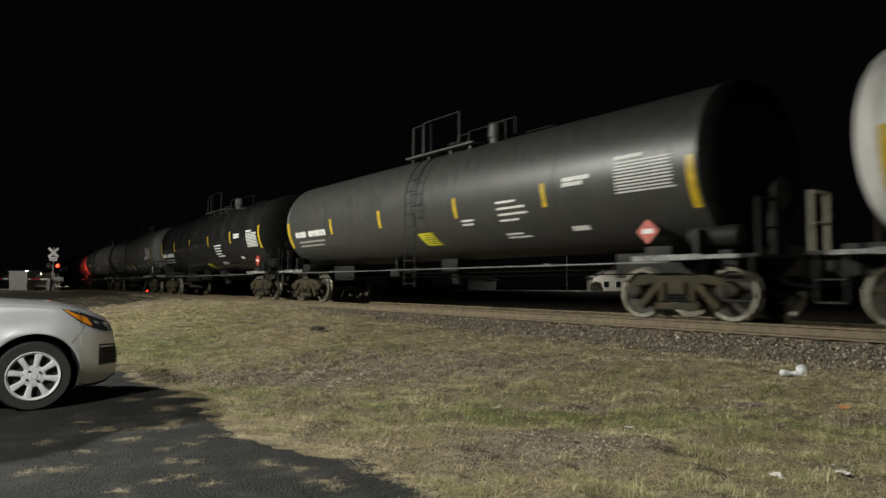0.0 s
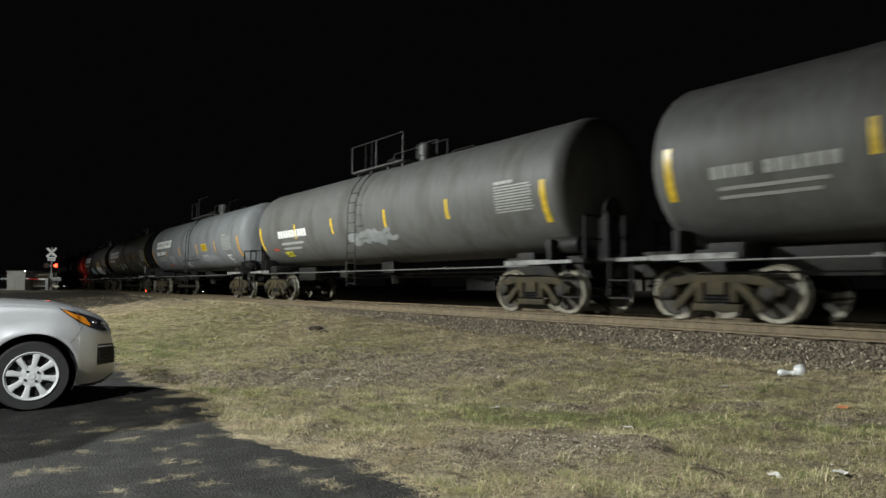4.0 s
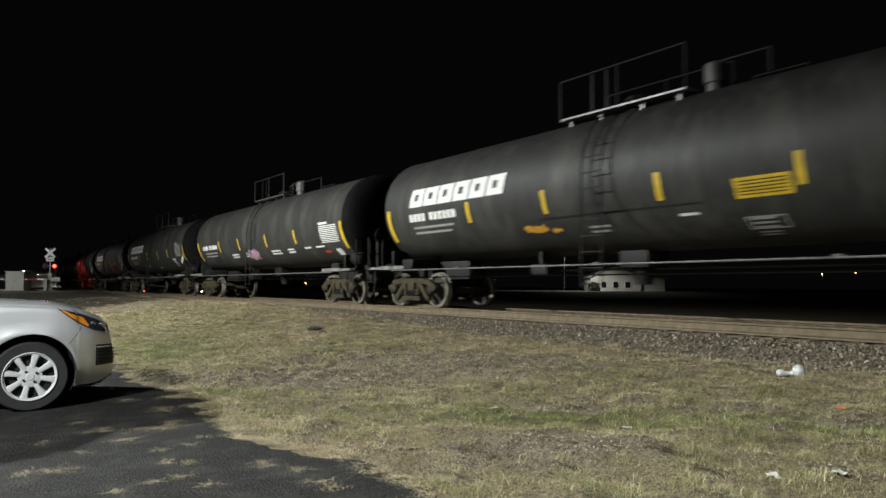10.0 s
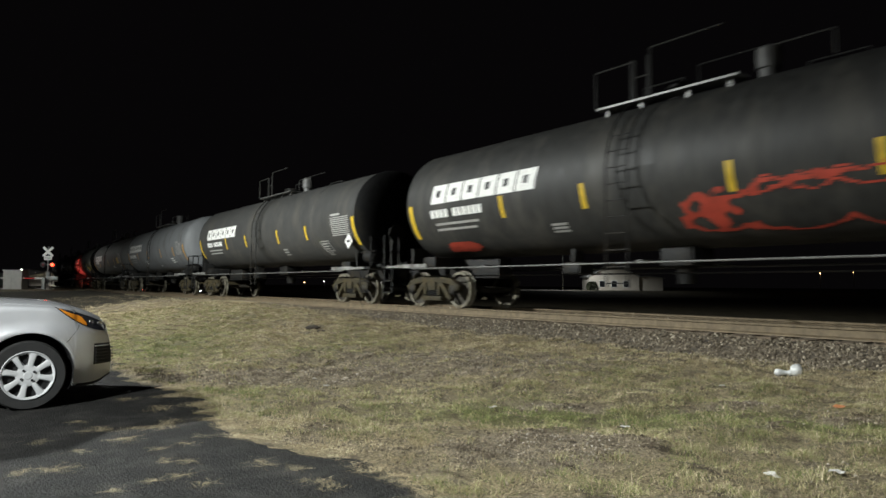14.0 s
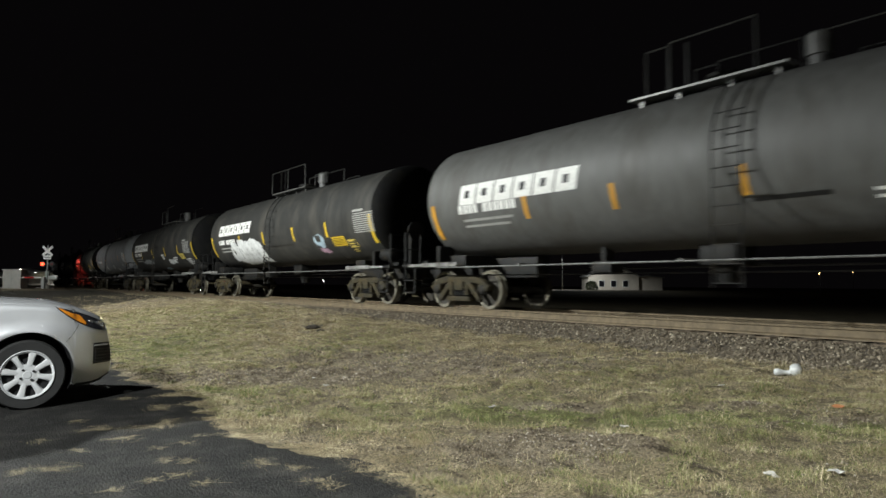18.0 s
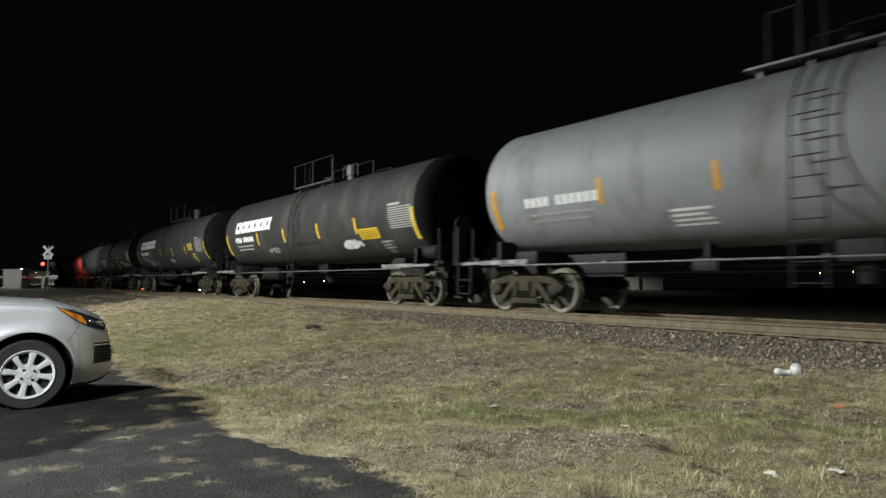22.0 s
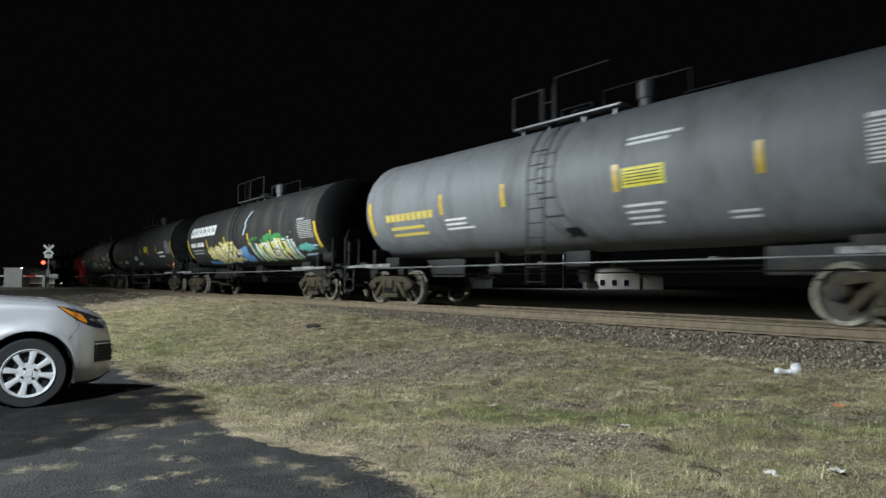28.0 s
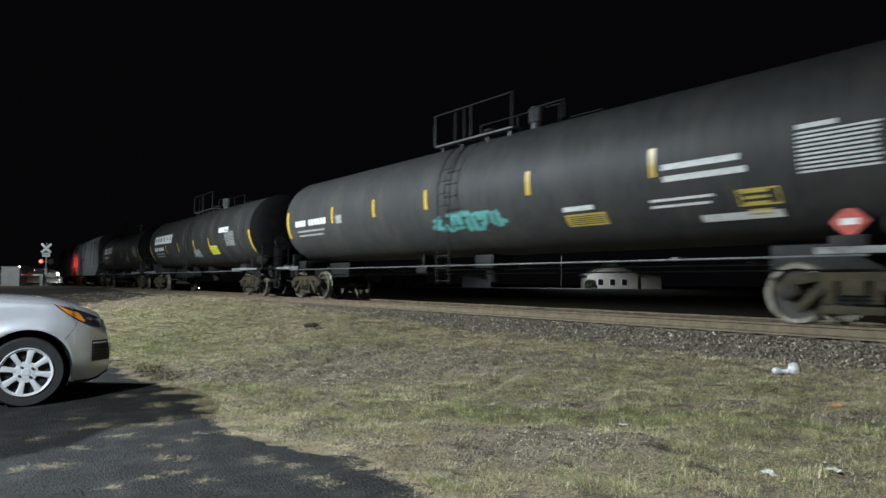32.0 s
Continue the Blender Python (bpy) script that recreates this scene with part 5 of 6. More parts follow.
def make_grab(side, mat="grab"):
    bm = bmesh.new()
    for y in (side,):
        for yy in (1.38, 0.9):
            box(bm, 0.82, y * yy, 1.51, 0.06, 0.03, 0.90)
        box(bm, 0.82, y * 1.14, 1.95, 0.058, 0.51, 0.034)
        rod(bm, (0.82, y * 1.385, 1.5), (0.82, y * 0.895, 1.5), 0.02, 8)
    return mesh_of("grab_iron", bm, M[mat], 40)


def make_edge(side):
    bm = bmesh.new()
    for y in (side,):
        box(bm, -0.62, y * 1.475, 1.06, 1.25, 0.03, 0.10, 0.008)
        box(bm, 0.30, y * 1.47, 1.055, 0.55, 0.028, 0.07, 0.006)
    return mesh_of("deck_edge", bm, M["edge"])


def make_brake():
    """Hand brake wheel, its stand and a brake reservoir at the end of the car."""
    bm = bmesh.new()
    box(bm, 0.7, -0.45, 1.62, 0.12, 0.30, 1.1, 0.03)
    bmesh.ops.create_cone(bm, cap_ends=True, segments=20, radius1=0.27, radius2=0.27, depth=0.04, matrix=pose(0.8, -0.45, 2.1, 0, 90, 0))
    return mesh_of("brake_stand", bm, M["steel"], 40)


def make_reservoir():
    bm = bmesh.new()
    lathe(bm, [(-0.5, 0), (-0.5, 0.1), (-0.44, 0.19), (0.44, 0.19), (0.5, 0.1), (0.5, 0)], 18, "x", (-0.1, -0.85, 1.42))
    return mesh_of("air_reservoir", bm, M["steel"], 40)


def make_outlet():
    bm = bmesh.new()
    box(bm, 0, 0, 1.15, 0.7, 0.7, 0.4, 0.05)
    lathe(bm, [(0.62, 0.0), (0.62, 0.16), (0.9, 0.2), (1.0, 0.3)], 16, "z")
    return mesh_of("bottom_outlet", bm, M["steel"], 40)


def make_brake_box():
    bm = bmesh.new()
    box(bm, 0, -0.35, 0.95, 0.5, 0.45, 0.24, 0.04)
    box(bm, 0, -0.35, 1.2, 0.08, 0.3, 0.4)
    return mesh_of("brake_box", bm, M["steel"], 40)


def tank_car(tank, L, label, C=None, inset=0.95, big=False, kind=0, domes=(True, True), strap=False, ladder=True, rung_u=0.0, tabs=(3.8, 6.25, 9.1, 11.5), tab_h=-0.4, tab_mat="yellow", cut=0.2):
    global R, ZC
    R, ZC = (1.47, 2.74) if big else (1.43, 2.70)
    C = C or L - GAP
    reach = max(0.75, min(1.6, ((L - C) / 2 - 0.28) / 0.89))
    car = tagged(empty("tank_car"), label, "tank car", "train of tank cars")
    h = C / 2
    bm = bmesh.new()
    e = -h + cut
    prof = [(e - 0.03, R - 0.012), (e, R), (e + 0.06, R), (e + 0.07, R - 0.006), (-h + C / 5, R - 0.006), (-h + C / 5 + 0.01, R), (h - C / 5, R), (h - C / 5 - 0.01 + 0.02, R - 0.006),
             (h - 0.07, R - 0.006), (h - 0.06, R)]
    prof = [(u, max(r, 0.0005)) for u, r in prof]
    lathe(bm, prof, 72, "x", (0, 0, ZC))
    part("tank", bm, M[tank], car, smooth=12)
    bm = bmesh.new()
    prof = [(h - 0.06, R + 0.004)]
    for k in range(9):
        a = radians(90 * k / 8)
        prof.append((h + 0.5 * math.sin(a) ** 0.9 if k else h, (R + 0.004) * max(0.0003, math.cos(a) ** 0.75)))
    lathe(bm, prof, 64, "x", (0, 0, ZC))
    rear = bmesh.new()
    lathe(rear, [(e - 0.02, R - 0.006)] + [(e - 0.5 * math.sin(radians(90 * k / 8)), (R - 0.012) * max(0.0003, math.cos(radians(90 * k / 8)) ** 0.75)) for k in range(9)], 64, "x", (0, 0, ZC))
    bmesh.ops.recalc_face_normals(rear, faces=rear.faces)
    # dark cars get ends with shade put into their colour; pale ones keep the shell's
    end = tank if tank in ("white", "pale", "grey", "midgrey") else "headshade"
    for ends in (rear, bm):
        part("tank_head", ends, M[end], car, "dished end of the tank, coloured as in shade" if end == "headshade" else "dished end of the tank", smooth=35)
    for s in (-1, 1):
        turn = pose(s * h, 0, 0, 0, 0, 0 if s > 0 else 180) @ Matrix.Diagonal((reach, 1, 1, 1))
        for what in ("end_sill", "end_deck"):
            part(what, shared(what, lambda: make_end(what)), None, car, m=turn)
        for what in ("saddle", "brace", "step"):
            for side in (-1, 1):
                part(what, shared((what, side), lambda: make_end(what, side)), None, car, m=turn)
        part("coupler", shared("coupler", make_coupler), None, car, m=pose(s * (h + (L - C) / 2 - 0.88), 0, 0, 0, 0, 0 if s > 0 else 180))
        for side in (-1, 1):
            part("deck_edge", shared(("edge", side), lambda: make_edge(side)), None, car, "pale painted deck edge", m=turn)
            bar = "tanbar" if tank == "white" else "grab"
            part("grab_iron", shared((bar, side), lambda: make_grab(side, bar)), None, car, m=turn)
        truck(car, s * (h - inset))
    part("brake_stand", shared("brake", make_brake), None, car, m=pose(h, 0, 0))
    part("air_reservoir", shared("reservoir", make_reservoir), None, car, m=pose(h, 0, 0))
    part("bottom_outlet", shared("outlet", make_outlet), None, car)
    for x in (-2.4,):
        part("brake_box", shared("brake_box", make_brake_box), None, car, m=pose(x, 0, 0))
    for z, r, y in ((0.985, 0.018, -1.475), (0.80, 0.014, -1.1), (0.985, 0.022, 1.475)):
        bm = bmesh.new()
        rod(bm, (-h + 0.6, y, z), (h - 0.6, y, z), r, 8)
        if z > 0.9:
            for k in range(3):
                x = -h + 3.5 + (C - 7.0) * k / 2
                box(bm, x, y * 0.8, z + 0.03, 0.08, abs(y) * 0.4, 0.04)
        part("side_rail" if z > 0.9 else "brake_pipe", bm, M["rod" if z > 0.9 else "steel"], car, "long thin worn metal rail", 40)
    part("walkway", shared(("walk", big), lambda: make_platform(0)), None, car)
    for side in (-1, 1):
        for which in (0, 1):
            part("handrail", shared(("rail", kind, side, which, big), lambda: make_rail(kind, side, which)), None, car)
    part("guard_post", shared(("posts", big), make_post_bars), None, car)
    if domes[0]:
        part("manway", shared(("dome", big), make_dome), None, car)
    if domes[1]:
        part("relief_valve", shared(("valve", big), make_valve), None, car, "pale round relief valve cover")
    if ladder:
        part("ladder", shared(("ladder", big), make_ladder), None, car, m=pose(rung_u, 0, 0))
    if strap:
        part("strap", shared(("strap", big), make_strap), None, car, "dark worn band round the shell")
    for u in tabs:
        sticker("reflector", [decal(-h + u - 0.06, -h + u + 0.06, tab_h - 0.25, tab_h + 0.25)], M[tab_mat], car, "upright yellow reflective strip")
    for u in (cut + 0.12, C - 0.22):
        sticker("end_reflector", [decal(-h + u - 0.05, -h + u + 0.11, tab_h - 0.6, tab_h + 0.32)], M[tab_mat], car, "long curved yellow reflective strip")
    return car, -h, C


def marks(car, o, u=1.3, white="mark", h=-0.36, wide=2.0):
    """Reporting marks and figures as bars, with two finer lines below."""
    a, c = o + u + 0.36 * wide, o + u + 0.44 * wide
    sticker("car_number", blocks(o + u, a, h, 0.2, 4, slant=0.05) + blocks(c, o + u + wide, h, 0.2, 6, slant=0.05), M[white], car, "row of small bars")
    sticker("small_lettering", lines(o + u + 0.1, o + u + 0.95 * wide, h - 0.27, 2, 0.15, 0.06, 3), M["stencil"], car)


def data_panel(car, u0, u1, h, tall=0.62, mat="stencil"):
    n = 10
    sticker("data_panel", lines(u0, u1, h + tall / 2 - 0.04, n, tall / n, tall / n * 0.5, int(u0 * 10), 0.06) + [decal(u0, u0 + 0.5 * (u1 - u0), h + tall / 2 + 0.02, h + tall / 2 + 0.09)],
            M[mat], car, "panel of fine white lettering")


def small_panel(car, u0, u1, h, tall=0.42, mat="stencil"):
    t = 0.03
    sticker("test_panel", [decal(u0, u1, h + tall / 2 - t, h + tall / 2), decal(u0, u1, h - tall / 2, h - tall / 2 + t), decal(u0, u0 + t, h - tall / 2, h + tall / 2),
                           decal(u1 - t, u1, h - tall / 2, h + tall / 2)] + lines(u0 + 0.08, u1 - 0.08, h + 0.1, 3, 0.1, 0.05, 5) + lines(u0 + 0.1, u1 - 0.1, h - tall / 2 - 0.08, 2, 0.08, 0.04, 6),
            M[mat], car, "small framed panel of fine lettering")


def placard(car, u0, u1, h, tall, slant=0.0, mat="lemon"):
    p = sticker("notice", [decal(u0, u1, h - tall / 2, h + tall / 2, slant)], M[mat], car, "yellow notice plate with unreadable lines")
    sticker("notice_text", [decal(u0 + 0.06, u1 - 0.06, h + k * tall * 0.16 - 0.009, h + k * tall * 0.16 + 0.009, lift=0.009) for k in (-2, -1, 0, 1, 2)], M["ink"], p)


def text_lines(car, u0, u1, h, n=3, mat="stencil", pitch=0.12, thick=0.055):
    sticker("small_lettering", lines(u0, u1, h, n, pitch, thick, int(u0 * 7), 0.35), M[mat], car)


def hopper_car(L, label):
    C = L - 1.2
    car = tagged(empty("hopper_car"), label, "hopper car", "train of tank cars")
    h = C / 2
    bm = bmesh.new()
    rows = []
    for x, low in ((-h, 2.0), (-h + 2.2, 1.0), (-h + 2.25, 1.0), (h - 2.25, 1.0), (h - 2.2, 1.0), (h, 2.0)):
        rows.append([bm.verts.new((x, y, z)) for y, z in ((-1.5, low), (-1.58, 1.9), (-1.6, 3.0), (-1.5, 4.0), (-1.2, 4.4), (0, 4.55), (1.2, 4.4), (1.5, 4.0), (1.6, 3.0), (1.58, 1.9), (1.5, low))])
    for a, b in zip(rows, rows[1:]):
        for i in range(len(a)):
            j = (i + 1) % len(a)
            bm.faces.new((a[i], a[j], b[j], b[i]))
    bm.faces.new(rows[0])
    bm.faces.new(rows[-1])
    bmesh.ops.recalc_face_normals(bm, faces=bm.faces)
    part("body", bm, M["pale"], car)
    for i in range(9):
        x = -h + 0.5 + (C - 1.0) * i / 8
        bm = bmesh.new()
        box(bm, x, -1.6, 2.9, 0.12, 0.07, 2.1, 0.01)
        part("rib", bm, M["pale"], car)
    for i in range(3):
        bm = bmesh.new()
        x = (i - 1) * C / 3.6
        rings = [[bm.verts.new((x + a * w, b * v, z)) for a, b in ((-1, -1), (1, -1), (1, 1), (-1, 1))] for w, v, z in ((2.0, 1.3, 1.3), (0.5, 0.5, 0.45))]
        for k in range(4):
            j = (k + 1) % 4
            bm.faces.new((rings[0][k], rings[0][j], rings[1][j], rings[1][k]))
        bm.faces.new(rings[1])
        bmesh.ops.recalc_face_normals(bm, faces=bm.faces)
        part("hopper_chute", bm, M["steel"], car)
    for s in (-1, 1):
        bm = bmesh.new()
        box(bm, s * (h - 0.9), 0, 1.05, 2.6, 0.5, 0.5, 0.02)
        box(bm, s * (h + 0.1), 0, 1.05, 0.4, 3.0, 0.1, 0.02)
        part("end_sill", bm, M["steel"], car)
        part("coupler", shared("coupler", make_coupler), None, car, m=pose(s * (h - 0.05), 0, 0, 0, 0, 0 if s > 0 else 180))
        truck(car, s * (h - 1.2))
        bm = bmesh.new()
        for k in range(9):
            rod(bm, (s * (h + 0.05), -1.45, 1.2 + 0.35 * k), (s * (h + 0.05), -1.0, 1.2 + 0.35 * k), 0.016, 6)
        part("ladder", bm, M["rod"], car)
    sticker("small_lettering", [([(u, -1.615, z) for u, z in ((-2, 2.4), (-0.4, 2.4), (-0.4, 2.6), (-2, 2.6))], [(0, 1, 2, 3)])], M["ink"], car)
    return car, -h, C


# ---- the train, car by car from its head; each number gives where the near rear ring would stand at 0 s at a steady speed ----
STEADY = [-3.75, -22.75, -41.7, -60.5, -79.1, -97.2, -114.8, -132.2, -150.0, -167.4, -184.85, -202.6, -220.3, -238.0, -255.1, -272.1, -289.4,
        -306.5, -323.6, -341.0, -358.1, -375.3, -392.3, -410.1, -430.2, -451.08, -470.4, -488.4, -506.6, -524.6]
MEAN = 13.398
TRAIN = []


def gone(t):
    """How far the train has come after t seconds: it gathers speed slowly."""
    return 13.11 * t + 0.0136 * t * t


def start_of(e):
    t = max(0.3, (-20.0 - e) / MEAN)
    return e + MEAN * t - gone(t)


ENDS = [start_of(e) for e in STEADY]


def length_of(i):
    return ENDS[i - 1] - ENDS[i] if i else 18.2


def shell_of(i):
    return (STEADY[i - 1] - STEADY[i] if i else 18.2) - GAP


def add(i, made):
    car, o, C = made
    TRAIN.append((car, ENDS[i] + C / 2))
    return car, o, C


# how far the rear ring stands ahead of the mean place, where it differs
REAR = {0: 0.0, 1: -0.02, 6: 0.22, 9: 0.16, 11: 0.35, 13: 0.8, 15: 0.3, 16: 0.42, 19: 0.06, 22: 0.3, 23: 0.75}


def plain(i, tank, label, **k):
    k.setdefault("C", shell_of(i))
    return add(i, tank_car(tank, length_of(i), label, cut=REAR.get(i, 0.2), **k))


def company(i, tank, label, panel=13.65, number="mark", eh=0.15, ew=3.72, **k):
    car, o, C = plain(i, tank, label, **k)
    emblem(car, o + 1.4, o + 1.4 + ew, eh, 0.124 * ew)
    marks(car, o, 1.35, number)
    if panel:
        data_panel(car, o + panel, o + panel + 1.2, -0.3)
    return car, o, C


def scratch(car, u0, u1, h=-0.76):
    sticker("streak", [decal(u0, u1, h - 0.02, h + 0.02)], M["ink"], car, "long thin dark scratch")


def build_train():
    plain(0, "white", "white tank car leading the passing tank cars", tab_h=-0.3)
    # 1: dark grey
    car, o, C = plain(1, "gloss", "dark grey tank car with yellow reflective strips", C=16.5, inset=0.75, big=True, kind=2, tabs=(3.37, 6.37, 9.9, 12.9), tab_h=-0.3)
    marks(car, o, 0.65, h=-0.44, wide=2.3)
    placard(car, o + 8.18, o + 8.85, -1.05, 0.42, -0.35)
    text_lines(car, o + 11.4, o + 12.35, -0.32, 4, "mark", 0.14, 0.05)
    text_lines(car, o + 11.4, o + 12.2, -1.1, 2, "mark", 0.1, 0.05)
    text_lines(car, o + 10.05, o + 10.6, -0.64, 2, "mark", 0.1, 0.05)
    text_lines(car, o + 13.45, o + 14.25, -0.06, 2, "mark", 0.1, 0.08)
    text_lines(car, o + 13.4, o + 13.9, -1.1, 1, "mark", 0.1, 0.12)
    data_panel(car, o + 14.75, o + 16.0, -0.18, 0.6, "mark")
    diamond(car, o + 15.2, -1.35, 0.24, M["red"], "red and white hazard diamond")
    # 2: glossy black
    car, o, C = plain(2, "black", "glossy black tank car with white lettering", C=16.1, big=True, kind=2, tabs=(3.15, 6.17, 9.27, 12.45), tab_h=-0.14, rung_u=-0.96)
    marks(car, o, 0.3, h=-0.58, wide=2.5)
    placard(car, o + 7.65, o + 8.4, -1.5, 0.4, -0.35)
    text_lines(car, o + 10.1, o + 11.2, -0.4, 5, "mark", 0.13, 0.05)
    text_lines(car, o + 10.0, o + 10.9, -1.3, 2, "mark", 0.1, 0.05)
    text_lines(car, o + 12.95, o + 13.8, -0.05, 2, "mark", 0.1, 0.08)
    text_lines(car, o + 12.95, o + 13.4, -1.1, 1, "mark", 0.1, 0.12)
    data_panel(car, o + 14.45, o + 15.65, -0.34, 0.6, "mark")
    diamond(car, o + 14.9, -1.36, 0.24, M["red"], "red and white hazard diamond")
    # 3: mid grey with faint tags
    car, o, C = plain(3, "midgrey", "weathered mid-grey tank car with faint sprayed tags", C=15.7, big=True, kind=1, tabs=(3.5, 6.27, 9.5, 12.4), tab_h=-0.16)
    marks(car, o, 1.1, "stencil", h=-0.36)
    text_lines(car, o + 4.7, o + 5.7, -0.72, 4)
    for u in (6.13, 7.95):
        plate = sticker("notice", [decal(o + u, o + u + 0.6, -1.02, -0.86, -0.1)], M["lemon"], car, "yellow and white notice plate")
        sticker("notice_foot", [decal(o + u + 0.02, o + u + 0.62, -1.28, -1.03, -0.1)], M["mark"], plate, "white lower half of the plate")
    spray(car, 3, o + 9.8, o + 11.2, -1.25, -0.8, M["g_grey"], cut=0.4, freq=2.2)
    spray(car, 5, o + 11.5, o + 13.1, -1.25, -0.8, M["g_grey"], cut=0.4, freq=2.2)
    data_panel(car, o + 14.15, o + 15.35, -0.26, 0.6, "mark")
    sticker("notice", [decal(o + 13.5, o + 14.25, -0.6, -0.44)], M["mark"], car, "white notice plate")
    sticker("notice", [decal(o + 13.85, o + 14.2, -1.0, -0.8)], M["markyel"], car, "yellow notice plate")
    diamond(car, o + 14.5, -1.45, 0.26, M["mark"], "white hazard diamond")
    # 4: grey with a round-ended owner's panel
    car, o, C = plain(4, "midgrey", "mid-grey tank car with white owner's lettering", C=15.9, big=True, kind=1, tabs=(3.5, 6.3, 9.5, 12.4), tab_h=-0.3)
    sticker("car_number", blocks(o + 2.0, o + 4.4, -0.35, 0.26, 10, slant=0.0), M["mark"], car, "row of bars")
    text_lines(car, o + 2.1, o + 4.3, -0.7, 2, "stencil", 0.2, 0.09)
    placard(car, o + 2.0, o + 2.6, -1.15, 0.24)
    sticker("notice", [decal(o + 1.2, o + 1.6, -0.95, -0.86)], M["red"], car, "small red notice")
    spray(car, 8, o + 7, o + 10, -1.1, -0.5, M["g_grey"], cut=0.45, freq=2.0)
    data_panel(car, o + 14.2, o + 15.4, -0.26)
    # 5: pale grey
    car, o, C = company(5, "grey", "pale grey tank car with white block emblem", 13.45, eh=0.12, ew=3.3, kind=0, tab_mat="amber", tabs=(3.6, 6.26, 9.46, 12.4), rung_u=0.70)
    placard(car, o + 10.3, o + 11.15, -0.36, 0.34, 0.0, "yellow")
    text_lines(car, o + 10.3, o + 11.0, -0.78, 3, "mark")
    text_lines(car, o + 6.6, o + 7.2, -1.1, 3, "mark")
    scratch(car, o + 5.95, o + 9.2, -0.95)
    spray(car, 11, o + 3.7, o + 4.9, -1.1, -0.5, M["g_grey"], cut=0.35, freq=2.5)
    spray(car, 12, o + 9.5, o + 12.4, -1.15, -0.75, M["pale"], cut=0.45, freq=2.0)
    spray(car, 13, o + 3.0, o + 3.9, -1.3, -1.0, M["red"], cut=0.6, freq=3.0)
    small_panel(car, o + 13.7, o + 14.25, -1.0, 0.3, "mark")
    # 6: dusty dark
    car, o, C = company(6, "olive", "dusty dark olive tank car with white block emblem", 13.65, eh=0.1, kind=0, strap=True, tabs=(3.3, 6.1, 9.2, 11.45))
    placard(car, o + 3.75, o + 4.6, -0.86, 0.3, 0.0, "yellow")
    spray(car, 21, o + 5.1, o + 5.95, -1.15, -0.55, M["g_white"], cut=0.35, freq=2.6)
    spray(car, 22, o + 6.6, o + 7.5, -1.05, -0.6, M["g_white"], cut=0.4, freq=2.6)
    text_lines(car, o + 9.25, o + 9.9, -0.9, 3)
    small_panel(car, o + 12.5, o + 13.2, -0.88)
    diamond(car, o + 13.8, -1.34, 0.26, M["stencil"], "faded hazard diamond")
    sticker("notice", [decal(o + 14.75, o + 15.0, -1.15, -1.02)], M["red"], car, "small red notice")
    # 7: two sprayed patches
    car, o, C = company(7, "dark", "dark grey tank car with white and blue sprayed patches", 13.2, eh=0.17, kind=1, tabs=(3.41, 5.76, 9.04, 11.4))
    spray(car, 31, o + 4.05, o + 6.35, -1.45, -0.55, M["g_blue"], cut=0.15, freq=1.6)
    strokes(car, 31, o + 4.5, o + 6.0, -1.2, -0.8, 4, M["g_line"], 0.025)
    spray(car, 32, o + 8.2, o + 11.6, -1.6, -0.5, M["g_white"], cut=0.12, freq=1.5)
    strokes(car, 32, o + 8.8, o + 10.9, -1.3, -0.8, 6, M["g_line"], 0.025)
    placard(car, o + 9.65, o + 10.55, -0.33, 0.3, 0.0, "markyel")
    small_panel(car, o + 12.25, o + 12.85, -0.92)
    # 8
    car, o, C = company(8, "dark", "dark grey tank car with a yellow notice plate", 13.4, kind=1, tabs=(3.8, 6.28, 9.04, 11.44))
    placard(car, o + 10.4, o + 11.3, -0.6, 0.34, 0.0, "yellow")
    scratch(car, o + 6.05, o + 9.8)
    spray(car, 41, o + 5.4, o + 6.6, -1.12, -0.85, M["amber"], cut=0.55, freq=3.0)
    text_lines(car, o + 9.3, o + 9.75, -0.96, 1, "mark")
    text_lines(car, o + 7.25, o + 7.8, -1.05, 2)
    small_panel(car, o + 10.4, o + 11.05, -1.26, 0.3)
    # 9: lettering along the side and a pink patch
    car, o, C = plain(9, "dark", "dark tank car with fine lettering and a pink sprayed patch", kind=1, tabs=(3.29, 5.73, 8.69, 11.36), tab_h=-0.44)
    marks(car, o, 0.97, "mark", h=-0.42)
    for u, w, n in ((4.5, 0.9, 2), (6.1, 0.8, 2), (8.87, 1.0, 2), (10.4, 0.75, 2), (11.85, 0.6, 1), (12.75, 0.7, 1)):
        text_lines(car, o + u, o + u + w, -0.88, n, "mark", 0.12, 0.06)
    spray(car, 51, o + 6.4, o + 7.7, -1.25, -0.68, M["g_pink"], cut=0.35, freq=2.6)
    data_panel(car, o + 13.35, o + 14.6, -0.46, 0.6, "mark")
    sticker("notice", [decal(o + 13.2, o + 13.6, -1.16, -1.06)], M["red"], car, "small red notice")
    sticker("notice", [decal(o + 14.0, o + 14.35, -1.3, -1.02)], M["mark"], car, "small white notice plate")
    # 10
    car, o, C = company(10, "dark", "dark grey tank car with clean white emblem", 13.3, kind=1)
    small_panel(car, o + 12.3, o + 12.95, -0.9, 0.34, "mark")
    diamond(car, o + 14.7, -0.85, 0.24, M["mark"], "white hazard diamond")
    text_lines(car, o + 5.4, o + 5.9, -0.95, 3, "stencil", 0.09)
    text_lines(car, o + 8.1, o + 8.6, -1.25, 1, "mark")
    # 11: red spray
    car, o, C = company(11, "dark", "dark grey tank car with large red sprayed graffiti", 13.6, eh=0.12, kind=0, strap=True, tabs=(4.0, 6.35, 9.37, 11.5), rung_u=-0.38)
